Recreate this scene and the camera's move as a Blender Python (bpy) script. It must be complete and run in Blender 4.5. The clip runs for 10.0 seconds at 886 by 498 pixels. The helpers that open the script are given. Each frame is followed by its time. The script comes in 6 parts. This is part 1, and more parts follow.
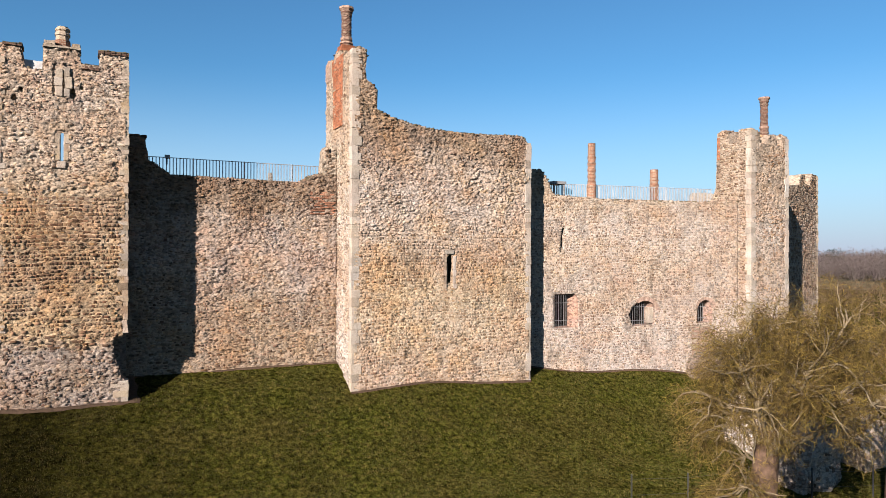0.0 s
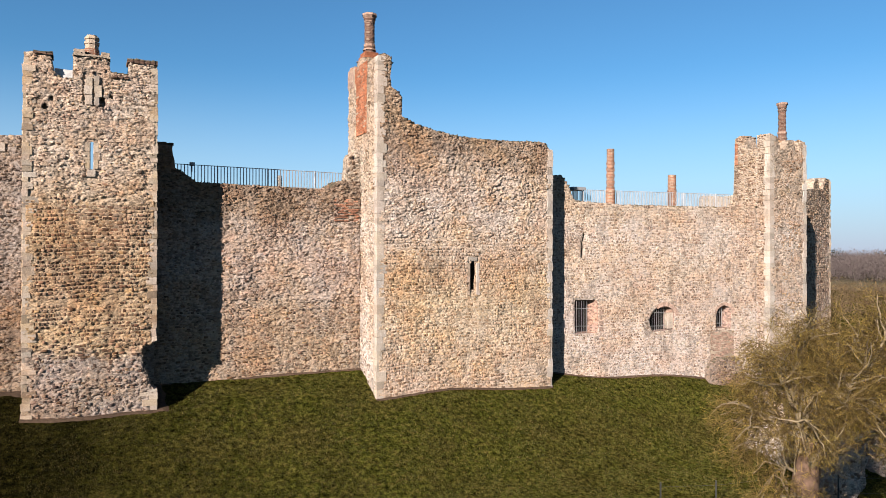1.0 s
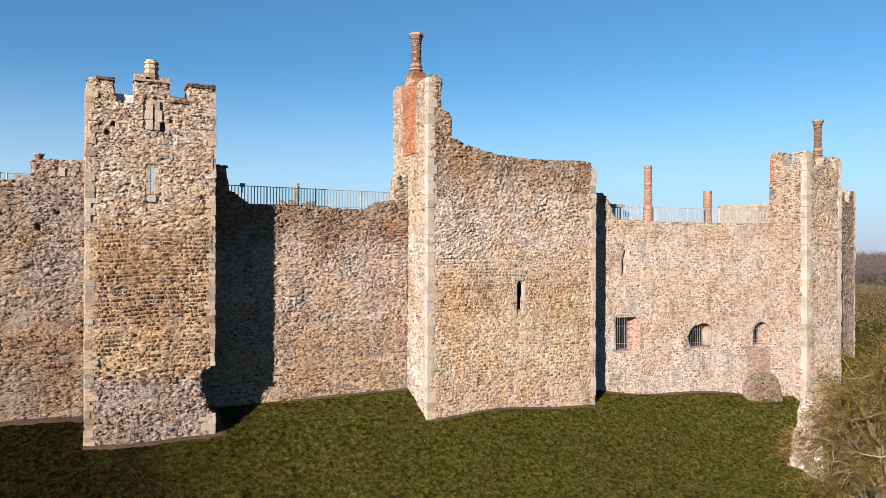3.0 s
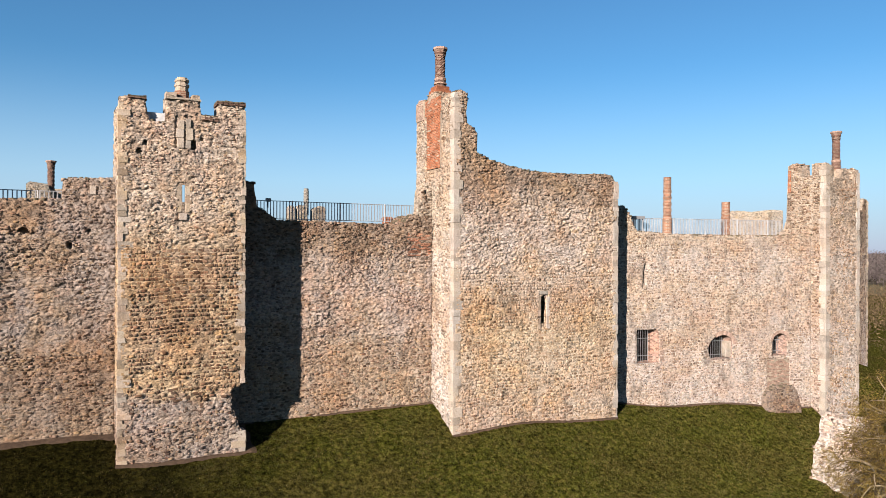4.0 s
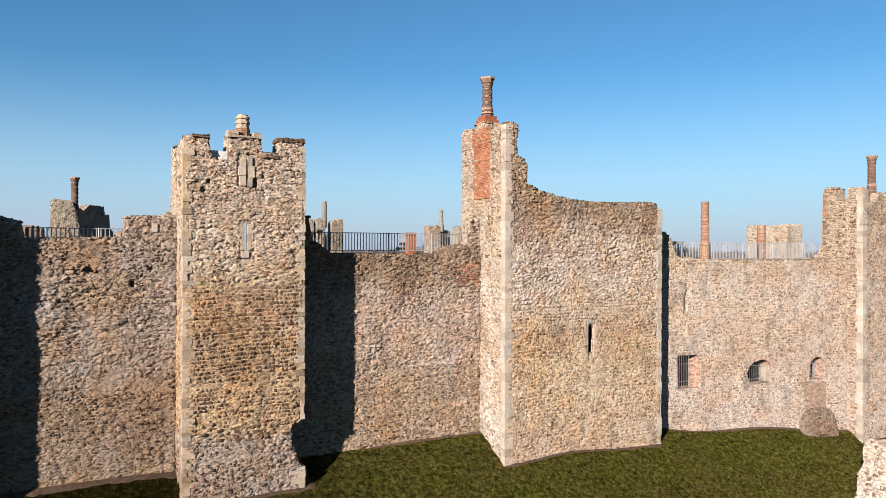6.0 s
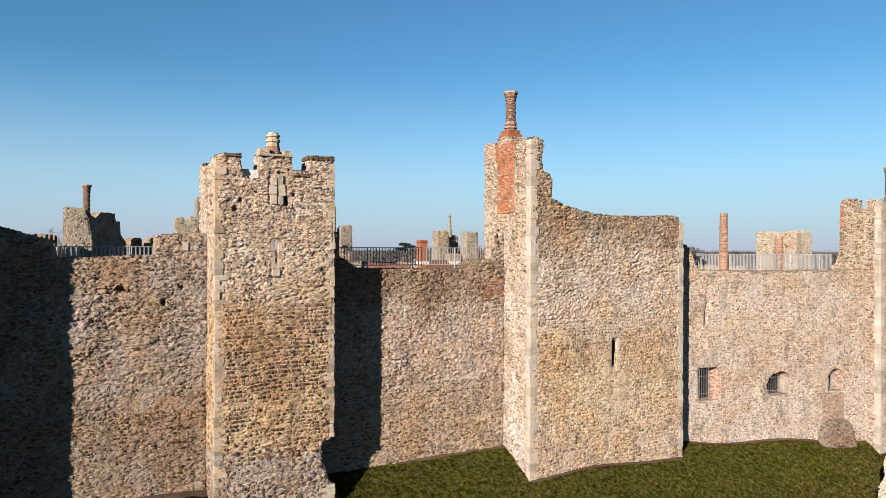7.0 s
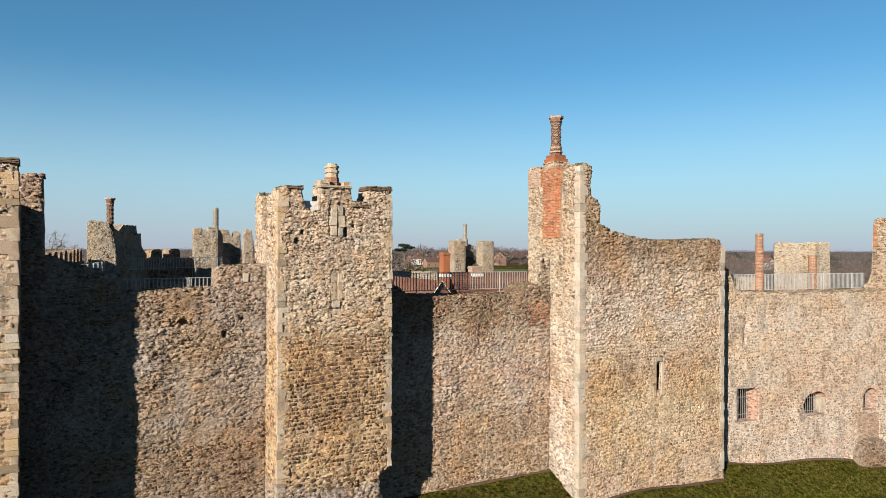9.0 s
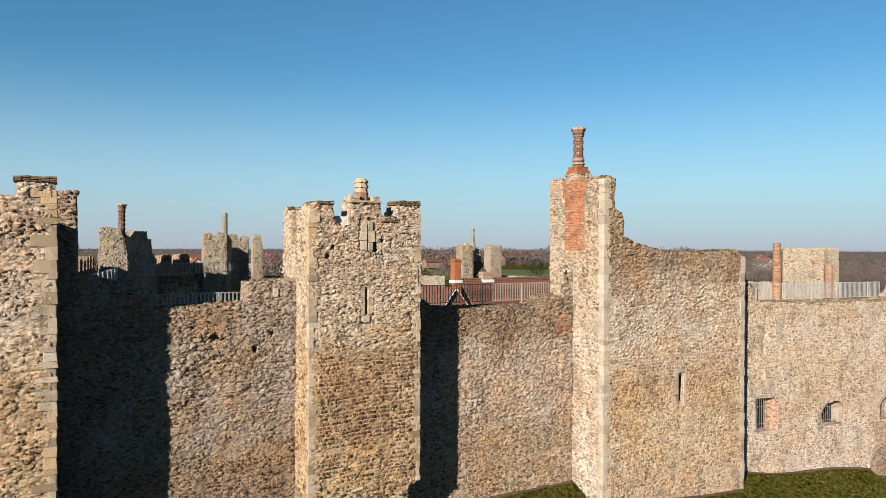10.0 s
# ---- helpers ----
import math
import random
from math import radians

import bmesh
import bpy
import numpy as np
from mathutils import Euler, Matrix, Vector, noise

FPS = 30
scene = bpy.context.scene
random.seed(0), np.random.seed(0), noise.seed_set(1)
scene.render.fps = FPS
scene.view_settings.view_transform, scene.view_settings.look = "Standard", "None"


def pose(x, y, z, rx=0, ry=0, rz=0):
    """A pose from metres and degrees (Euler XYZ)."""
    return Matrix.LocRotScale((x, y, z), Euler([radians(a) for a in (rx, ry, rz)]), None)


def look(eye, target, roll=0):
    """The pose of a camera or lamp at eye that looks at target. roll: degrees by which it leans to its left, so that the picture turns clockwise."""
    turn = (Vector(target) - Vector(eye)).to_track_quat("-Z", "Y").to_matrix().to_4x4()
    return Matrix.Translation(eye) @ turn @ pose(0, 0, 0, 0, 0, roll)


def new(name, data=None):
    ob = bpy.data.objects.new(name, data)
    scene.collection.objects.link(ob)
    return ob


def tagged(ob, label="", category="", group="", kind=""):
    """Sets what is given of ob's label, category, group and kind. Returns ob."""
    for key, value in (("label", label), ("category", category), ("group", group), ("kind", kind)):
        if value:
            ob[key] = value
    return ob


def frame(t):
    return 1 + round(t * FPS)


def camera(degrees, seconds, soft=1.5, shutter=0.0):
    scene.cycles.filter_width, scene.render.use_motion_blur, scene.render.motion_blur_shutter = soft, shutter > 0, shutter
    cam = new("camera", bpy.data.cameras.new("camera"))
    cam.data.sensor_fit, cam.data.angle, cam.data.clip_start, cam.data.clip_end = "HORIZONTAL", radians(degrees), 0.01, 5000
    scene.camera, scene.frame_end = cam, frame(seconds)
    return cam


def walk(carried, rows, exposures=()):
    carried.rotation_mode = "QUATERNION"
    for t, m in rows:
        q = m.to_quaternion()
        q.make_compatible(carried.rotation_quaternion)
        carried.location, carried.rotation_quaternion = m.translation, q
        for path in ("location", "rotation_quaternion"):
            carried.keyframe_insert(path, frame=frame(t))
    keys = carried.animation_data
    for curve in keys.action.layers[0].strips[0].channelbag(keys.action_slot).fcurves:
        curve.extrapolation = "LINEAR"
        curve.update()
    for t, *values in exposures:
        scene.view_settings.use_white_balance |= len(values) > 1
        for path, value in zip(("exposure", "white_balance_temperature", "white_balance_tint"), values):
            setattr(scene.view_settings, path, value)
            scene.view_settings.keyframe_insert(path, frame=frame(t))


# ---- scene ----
cam = camera(65.5, 10.0, soft=0.4)
METRES, EYE, TILT, LEAN, TURN = 14.5, 6.55, 0.0, 0.0, -27.0
ROWS = [
    (0.0, 0.0000, 0.0000, 0.0000, -0.00, 0.29, -0.17),
    (0.5, -0.0442, -0.0006, 0.0129, -0.09, 0.27, -0.16),
    (1.0, -0.0875, -0.0023, 0.0248, -0.16, 0.25, -0.15),
    (1.5, -0.1315, -0.0030, 0.0368, -0.25, 0.24, -0.16),
    (2.0, -0.1760, -0.0038, 0.0528, -0.35, 0.22, -0.17),
    (2.5, -0.2220, -0.0047, 0.0731, -0.47, 0.20, -0.18),
    (4.0, -0.3587, -0.0072, 0.1513, -0.75, 0.01, -0.22),
    (4.5, -0.4047, -0.0074, 0.1757, -0.85, 0.04, -0.19),
    (5.0, -0.4506, -0.0075, 0.2012, -0.94, 0.03, -0.17),
    (5.5, -0.4959, -0.0078, 0.2274, -1.04, 0.02, -0.17),
    (7.0, -0.6316, -0.0086, 0.3066, -1.33, -0.09, -0.18),
    (7.5, -0.6755, -0.0089, 0.3301, -1.41, -0.10, -0.18),
    (8.0, -0.7193, -0.0091, 0.3519, -1.51, -0.12, -0.19),
    (8.5, -0.7628, -0.0098, 0.3728, -1.59, -0.15, -0.20),
    (9.0, -0.8076, -0.0097, 0.3939, -1.70, -0.16, -0.20),
    (9.5, -0.8518, -0.0102, 0.4146, -1.80, -0.16, -0.21),
    (10.0, -0.8957, -0.0103, 0.4358, -1.90, -0.20, -0.21),
]
walk(cam, [(t, pose(0, 0, EYE, TILT, LEAN, TURN) @ pose(METRES * x, METRES * y, METRES * z, 90 + pitch, roll, yaw)) for t, x, y, z, yaw, pitch, roll in ROWS],
     exposures=[(0.0, 1.92, 6480, 12), (2.5, 1.95, 6480, 12), (5.5, 1.86, 6480, 11), (8.0, 1.80, 6700, 6), (10.0, 1.76, 6820, 4)])

# ---- world and sun: low winter sun over the left shoulder ----
SUN_EL, SUN_AZ = 23.0, 58.0            # the light travels towards +x, +y
world = bpy.data.worlds.new("world")
scene.world = world
world.use_nodes = True
wn = world.node_tree.nodes
sky = wn.new("ShaderNodeTexSky")
sky.sky_type, sky.sun_disc = "NISHITA", False
sky.sun_elevation, sky.sun_rotation = radians(SUN_EL), radians(180 + SUN_AZ)
sky.altitude, sky.air_density, sky.dust_density, sky.ozone_density = 300, 1.0, 0.15, 5.0
wn["Background"].inputs[1].default_value = 0.05
tint = wn.new("ShaderNodeMix")
tint.data_type, tint.blend_type = "RGBA", "MULTIPLY"
tint.inputs[0].default_value, tint.inputs[7].default_value = 1.0, (0.43, 0.67, 0.70, 1)
world.node_tree.links.new(sky.outputs[0], tint.inputs[6])
world.node_tree.links.new(tint.outputs[2], wn["Background"].inputs[0])
sun_data = bpy.data.lights.new("sun", "SUN")
sun_data.energy, sun_data.angle, sun_data.color = 5.0, radians(0.53), (1.0, 0.92, 0.845)
sun = new("sun", sun_data)
ce = math.cos(radians(SUN_EL))
sun.matrix_world = look((0, 0, 0), (ce * math.sin(radians(SUN_AZ)), ce * math.cos(radians(SUN_AZ)), -math.sin(radians(SUN_EL))))


# ---- materials ----
TONE = 0.41           # all base colours are taken down by this, which deepens the shade


def mat(name):
    m = bpy.data.materials.new(name)
    m.use_nodes = True
    return m, m.node_tree.nodes, m.node_tree.links, m.node_tree.nodes["Principled BSDF"]


def node(ns, kind, **inputs):
    n = ns.new(kind)
    for key, value in inputs.items():
        n.inputs[key.replace("_", " ")].default_value = value
    return n


def ramp(ns, *stops):
    r = ns.new("ShaderNodeValToRGB")
    e = r.color_ramp.elements
    while len(e) < len(stops):
        e.new(0.5)
    for el, (p, c) in zip(e, stops):
        el.position = p
        el.color = (*c, 1) if len(c) == 3 else (c[0], c[0], c[0], 1)
    return r


def blend(ns, ls, fac, a, b, mode="MIX"):
    x = ns.new("ShaderNodeMix")
    x.data_type, x.blend_type = "RGBA", mode
    for sock, v in ((0, fac), (6, a), (7, b)):
        if hasattr(v, "is_linked"):
            ls.new(v, x.inputs[sock])
        else:
            x.inputs[sock].default_value = v if sock == 0 else (*v, 1)
    return x.outputs[2]


def bump(ns, ls, bsdf, height, strength, distance):
    b = node(ns, "ShaderNodeBump", Strength=strength, Distance=distance)
    ls.new(height, b.inputs["Height"])
    ls.new(b.outputs[0], bsdf.inputs["Normal"])


def noise_at(ns, ls, scale, detail=4.0, rough=0.6, stretch=None):
    g = ns.new("ShaderNodeNewGeometry")
    n = node(ns, "ShaderNodeTexNoise", Scale=scale, Detail=detail, Roughness=rough)
    if stretch:
        mp = ns.new("ShaderNodeMapping")
        mp.inputs["Scale"].default_value = stretch
        ls.new(g.outputs["Position"], mp.inputs[0])
        ls.new(mp.outputs[0], n.inputs[0])
    else:
        ls.new(g.outputs["Position"], n.inputs[0])
    return n.outputs[0]


def banded(ns, ls, colour, bands):
    """Building campaigns: the stone's tone changes with height, along uneven lines."""
    g = ns.new("ShaderNodeNewGeometry")
    sep = ns.new("ShaderNodeSeparateXYZ")
    ls.new(g.outputs["Position"], sep.inputs[0])
    n = noise_at(ns, ls, 0.8, 4, 0.6)
    a = ns.new("ShaderNodeMath")
    a.operation = "MULTIPLY_ADD"
    ls.new(n, a.inputs[0])
    a.inputs[1].default_value = 3.4
    ls.new(sep.outputs[2], a.inputs[2])
    d = ns.new("ShaderNodeMath")
    d.operation = "DIVIDE"
    d.inputs[1].default_value = 18.0
    ls.new(a.outputs[0], d.inputs[0])
    r = ramp(ns, *[((z + 1.7) / 18.0, c) for z, c in bands])
    ls.new(d.outputs[0], r.inputs[0])
    return blend(ns, ls, 1.0, colour, r.outputs[0], "MULTIPLY")


def stained(ns, ls, colour, ochre=0.5, pale=0.5, seed=1.0):
    """Large stains that a rubble wall carries: ochre lichen, pale lime wash, dark algae, each with a noise of its own."""
    big = noise_at(ns, ls, 0.33 + 0.02 * seed, 6, 0.65, (1.0, 1.0, 1.3))
    r = ramp(ns, (0.47, (0,)), (0.62, (1,)))
    ls.new(big, r.inputs[0])
    f = ns.new("ShaderNodeMath")
    f.operation = "MULTIPLY"
    f.inputs[1].default_value = ochre
    ls.new(r.outputs[0], f.inputs[0])
    c = blend(ns, ls, f.outputs[0], colour, (1.05, 0.83, 0.50), "MULTIPLY")
    rust = noise_at(ns, ls, 0.21 + 0.015 * seed, 5, 0.6, (1.0, 1.0, 1.5))
    rr = ramp(ns, (0.46, (0,)), (0.60, (0.38,)))
    ls.new(rust, rr.inputs[0])
    c = blend(ns, ls, rr.outputs[0], c, (0.84, 0.66, 0.55), "MULTIPLY")
    big2 = noise_at(ns, ls, 0.47 + 0.03 * seed, 5, 0.7, (1.1, 1.0, 0.8))
    r2 = ramp(ns, (0.52, (0,)), (0.68, (1,)))
    ls.new(big2, r2.inputs[0])
    f2 = ns.new("ShaderNodeMath")
    f2.operation = "MULTIPLY"
    f2.inputs[1].default_value = pale
    ls.new(r2.outputs[0], f2.inputs[0])
    c = blend(ns, ls, f2.outputs[0], c, (0.60 * TONE, 0.55 * TONE, 0.51 * TONE))
    big3 = noise_at(ns, ls, 1.3, 5, 0.7, (1.0, 1.0, 0.45))
    r3 = ramp(ns, (0.52, (0,)), (0.70, (0.62,)))
    ls.new(big3, r3.inputs[0])
    return blend(ns, ls, r3.outputs[0], c, (0.16 * TONE, 0.13 * TONE, 0.105 * TONE))


def stone_material(name, dark, mid, light, pale_stone, ochre, pale, seed, bands, deep=0.55, hues=1.0):
    m, ns, ls, b = mat(name)
    g, o = ns.new("ShaderNodeNewGeometry"), ns.new("ShaderNodeObjectInfo")
    add = ns.new("ShaderNodeMath")
    add.operation = "ADD"
    ls.new(g.outputs["Random Per Island"], add.inputs[0])
    ls.new(o.outputs["Random"], add.inputs[1])
    fr = ns.new("ShaderNodeMath")
    fr.operation = "FRACT"
    ls.new(add.outputs[0], fr.inputs[0])
    dark, mid, light, pale_stone = (tuple(TONE * v for v in c) for c in (dark, mid, light, pale_stone))
    r = ramp(ns, (0.0, tuple(deep * 0.8 * v for v in dark)), (0.22, dark), (0.45, mid), (0.72, light), (1.0, pale_stone))
    ls.new(fr.outputs[0], r.inputs[0])
    more = ns.new("ShaderNodeMath")
    more.operation = "MULTIPLY"
    more.inputs[1].default_value = 17.31
    ls.new(fr.outputs[0], more.inputs[0])
    hue = ns.new("ShaderNodeMath")
    hue.operation = "FRACT"
    ls.new(more.outputs[0], hue.inputs[0])
    rh = ramp(ns, (0.0, (1.10, 0.93, 0.90)), (0.3, (1.0, 0.97, 0.97)), (0.55, (0.92, 0.99, 1.08)), (0.8, (1.04, 1.0, 0.93)), (1.0, (1.10, 0.98, 0.74)))
    ls.new(hue.outputs[0], rh.inputs[0])
    fine = noise_at(ns, ls, 22, 5, 0.7)
    rf = ramp(ns, (0.3, (0.62,)), (0.7, (1.2,)))
    ls.new(fine, rf.inputs[0])
    c = blend(ns, ls, 1.0, r.outputs[0], rf.outputs[0], "MULTIPLY")
    c = blend(ns, ls, hues, c, rh.outputs[0], "MULTIPLY")
    c = banded(ns, ls, stained(ns, ls, c, ochre, pale * 0.6, seed), bands)
    ls.new(c, b.inputs["Base Color"])
    b.inputs["Roughness"].default_value, b.inputs["Specular IOR Level"].default_value = 0.9, 0.12
    bump(ns, ls, b, noise_at(ns, ls, 35, 6, 0.7), 0.6, 0.03)
    return m


def mortar_material(name, tone, ochre, pale, seed, bands):
    m, ns, ls, b = mat(name)
    tone = tuple(TONE * v for v in tone)
    n = noise_at(ns, ls, 9, 8, 0.75)
    r = ramp(ns, (0.34, tuple(0.26 * v for v in tone)), (0.45, tuple(0.86 * v for v in tone)), (0.56, tone), (0.70, tuple(min(1, 1.28 * v) for v in tone)))
    ls.new(n, r.inputs[0])
    g = ns.new("ShaderNodeNewGeometry")
    mp = ns.new("ShaderNodeMapping")
    mp.inputs["Scale"].default_value = (1.0, 1.0, 1.7)
    ls.new(g.outputs["Position"], mp.inputs[0])
    cell = node(ns, "ShaderNodeTexVoronoi", Scale=7.5)
    ls.new(mp.outputs[0], cell.inputs[0])
    grey = ns.new("ShaderNodeRGBToBW")
    ls.new(cell.outputs["Color"], grey.inputs[0])
    rc = ramp(ns, (0.2, (0.52,)), (0.45, (0.95,)), (0.8, (1.16,)))
    ls.new(grey.outputs[0], rc.inputs[0])
    r_out = blend(ns, ls, 1.0, r.outputs[0], rc.outputs[0], "MULTIPLY")
    hue = noise_at(ns, ls, 1.9 + 0.1 * seed, 6, 0.75)
    rh = ramp(ns, (0.32, (1.08, 0.95, 0.91)), (0.45, (1.02, 0.99, 0.97)), (0.56, (0.93, 0.99, 1.07)), (0.68, (1.10, 0.98, 0.78)))
    ls.new(hue, rh.inputs[0])
    r_out = blend(ns, ls, 1.0, r_out, rh.outputs[0], "MULTIPLY")
    c = banded(ns, ls, stained(ns, ls, r_out, ochre, pale, seed), bands)
    ls.new(c, b.inputs["Base Color"])
    b.inputs["Roughness"].default_value, b.inputs["Specular IOR Level"].default_value = 0.95, 0.08
    mixh = ns.new("ShaderNodeMath")
    mixh.operation = "MULTIPLY_ADD"
    ls.new(cell.outputs["Distance"], mixh.inputs[0])
    mixh.inputs[1].default_value = -0.8
    ls.new(noise_at(ns, ls, 16, 8, 0.8), mixh.inputs[2])
    bump(ns, ls, b, mixh.outputs[0], 0.9, 0.05)
    return m


def plain_material(name, tone, rough=0.8, grain=14, spread=0.25, metal=0.0, relief=0.01):
    m, ns, ls, b = mat(name)
    tone = tuple(TONE * v for v in tone)
    o = ns.new("ShaderNodeObjectInfo")
    n = noise_at(ns, ls, grain, 6, 0.7)
    r = ramp(ns, (0.3, tuple(v * (1 - spread) for v in tone)), (0.7, tuple(min(1, v * (1 + spread)) for v in tone)))
    ls.new(n, r.inputs[0])
    ro = ramp(ns, (0.0, (1 - spread * 0.7,)), (1.0, (1 + spread * 0.5,)))
    ls.new(o.outputs["Random"], ro.inputs[0])
    c = blend(ns, ls, 1.0, r.outputs[0], ro.outputs[0], "MULTIPLY")
    big = noise_at(ns, ls, grain * 0.09, 4)
    rb = ramp(ns, (0.35, (0.8,)), (0.65, (1.1,)))
    ls.new(big, rb.inputs[0])
    ls.new(blend(ns, ls, 1.0, c, rb.outputs[0], "MULTIPLY"), b.inputs["Base Color"])
    b.inputs["Roughness"].default_value, b.inputs["Metallic"].default_value = rough, metal
    b.inputs["Specular IOR Level"].default_value = 0.1 if rough > 0.7 else 0.4
    if relief:
        bump(ns, ls, b, n, 0.7, relief)
    return m


BANDS_LM = ((0.5, (0.84, 0.80, 0.83)), (2.7, (0.84, 0.80, 0.83)), (3.3, (1.08, 0.93, 0.74)), (8.6, (1.10, 0.96, 0.80)), (10.4, (1.22, 1.16, 1.14)))
BANDS_F = ((0.0, (0.95, 0.91, 0.88)), (9.0, (0.96, 0.93, 0.91)), (13.0, (1.0, 0.97, 0.94)))
BANDS_L = ((0.5, (0.78, 0.72, 0.73)), (2.7, (0.78, 0.72, 0.73)), (3.3, (0.76, 0.62, 0.51)), (8.2, (0.86, 0.71, 0.59)), (9.9, (1.34, 1.26, 1.24)))
BANDS_M = ((0.5, (1.14, 1.06, 0.98)), (4.6, (1.16, 1.06, 0.88)), (6.0, (1.08, 0.96, 0.83)), (8.6, (1.16, 1.11, 1.09)), (10.6, (1.10, 1.05, 1.03)), (11.9, (0.72, 0.63, 0.56)))
BANDS_C = ((1.0, (0.92, 0.83, 0.72)), (4.0, (0.96, 0.88, 0.79)), (6.3, (1.13, 1.08, 1.09)), (7.8, (1.06, 0.99, 0.95)), (8.8, (0.74, 0.65, 0.58)), (9.9, (0.68, 0.58, 0.50)))
BANDS_W = ((1.0, (0.72, 0.64, 0.56)), (4.0, (0.76, 0.69, 0.64)), (7.5, (0.90, 0.87, 0.90)), (10.0, (0.86, 0.82, 0.82)), (12.0, (0.96, 0.92, 0.93)))
BANDS_E = ((0.0, (1.06, 1.03, 1.03)), (3.5, (1.0, 0.94, 0.91)), (6.0, (0.98, 0.91, 0.85)), (8.0, (1.04, 0.99, 0.96)), (9.8, (0.90, 0.82, 0.73)))
STONE_L = stone_material("flint_brown", (0.22, 0.15, 0.105), (0.37, 0.285, 0.21), (0.49, 0.395, 0.30), (0.60, 0.505, 0.395), 0.35, 0.4, 1, BANDS_L)
STONE_M = stone_material("flint_tan", (0.37, 0.265, 0.185), (0.54, 0.425, 0.33), (0.62, 0.51, 0.41), (0.70, 0.595, 0.49), 0.38, 0.5, 2, BANDS_M, 0.7, 0.65)
STONE_C = stone_material("flint_grey", (0.26, 0.18, 0.135), (0.44, 0.345, 0.275), (0.55, 0.45, 0.37), (0.64, 0.55, 0.475), 0.35, 0.6, 3, BANDS_C)
STONE_E = stone_material("flint_pale", (0.32, 0.225, 0.165), (0.52, 0.42, 0.335), (0.59, 0.495, 0.405), (0.66, 0.57, 0.48), 0.25, 0.5, 4, BANDS_E, 0.68, 0.55)
STONE_STUMP = stone_material("flint_dark", (0.16, 0.11, 0.08), (0.27, 0.20, 0.15), (0.36, 0.28, 0.21), (0.44, 0.36, 0.29), 0.2, 0.3, 6, BANDS_E)
STONE_W = stone_material("flint_west", (0.20, 0.14, 0.10), (0.37, 0.285, 0.215), (0.49, 0.395, 0.315), (0.60, 0.51, 0.42), 0.45, 0.5, 3.4, BANDS_W)
MORTAR_W = mortar_material("mortar_west", (0.54, 0.435, 0.335), 0.45, 0.5, 3.4, BANDS_W)
MORTAR_L = mortar_material("mortar_brown", (0.59, 0.485, 0.37), 0.35, 0.3, 1, BANDS_LM)
MORTAR_M = mortar_material("mortar_tan", (0.68, 0.565, 0.45), 0.38, 0.45, 2, BANDS_M)
STONE_F = stone_material("flint_far", (0.25, 0.20, 0.145), (0.38, 0.32, 0.245), (0.46, 0.39, 0.31), (0.52, 0.45, 0.365), 0.3, 0.4, 5, BANDS_F)
MORTAR_F = mortar_material("mortar_far", (0.50, 0.43, 0.345), 0.3, 0.4, 5, BANDS_F)
MORTAR_C = mortar_material("mortar_grey", (0.61, 0.50, 0.40), 0.3, 0.6, 3, BANDS_C)
MORTAR_E = mortar_material("mortar_pale", (0.71, 0.612, 0.51), 0.2, 0.5, 4, BANDS_E)
MORTAR_STUMP = mortar_material("mortar_stump", (0.34, 0.265, 0.20), 0.2, 0.2, 6, BANDS_E)
BRICK_BED = mortar_material("brick_rubble", (0.58, 0.42, 0.34), 0.1, 0.2, 6, BANDS_E)
ASHLAR = stone_material("cream_limestone", (0.50, 0.425, 0.335), (0.60, 0.52, 0.42), (0.65, 0.565, 0.46), (0.72, 0.635, 0.53), 0.55, 0.3, 7, BANDS_F, 0.8, 0.45)
ASHLAR_PALE = stone_material("pale_limestone", (0.627, 0.565, 0.484), (0.665, 0.603, 0.522), (0.694, 0.632, 0.556), (0.750, 0.684, 0.608), 0.25, 0.4, 8, BANDS_F, 0.95, 0.12)
BRICK_PINK = plain_material("weathered_pink_brick", (0.50, 0.34, 0.26), 0.9, 9, 0.35)
BRICK = plain_material("red_brick", (0.50, 0.18, 0.088), 0.9, 9, 0.5)
BRICK_DARK = plain_material("dark_brick", (0.20, 0.095, 0.062), 0.9, 9, 0.5)
BRICK_WORN = plain_material("worn_red_brick", (0.46, 0.22, 0.135), 0.9, 9, 0.5)
BRICK_BROWN = plain_material("brown_brick", (0.39, 0.25, 0.185), 0.9, 9, 0.5)


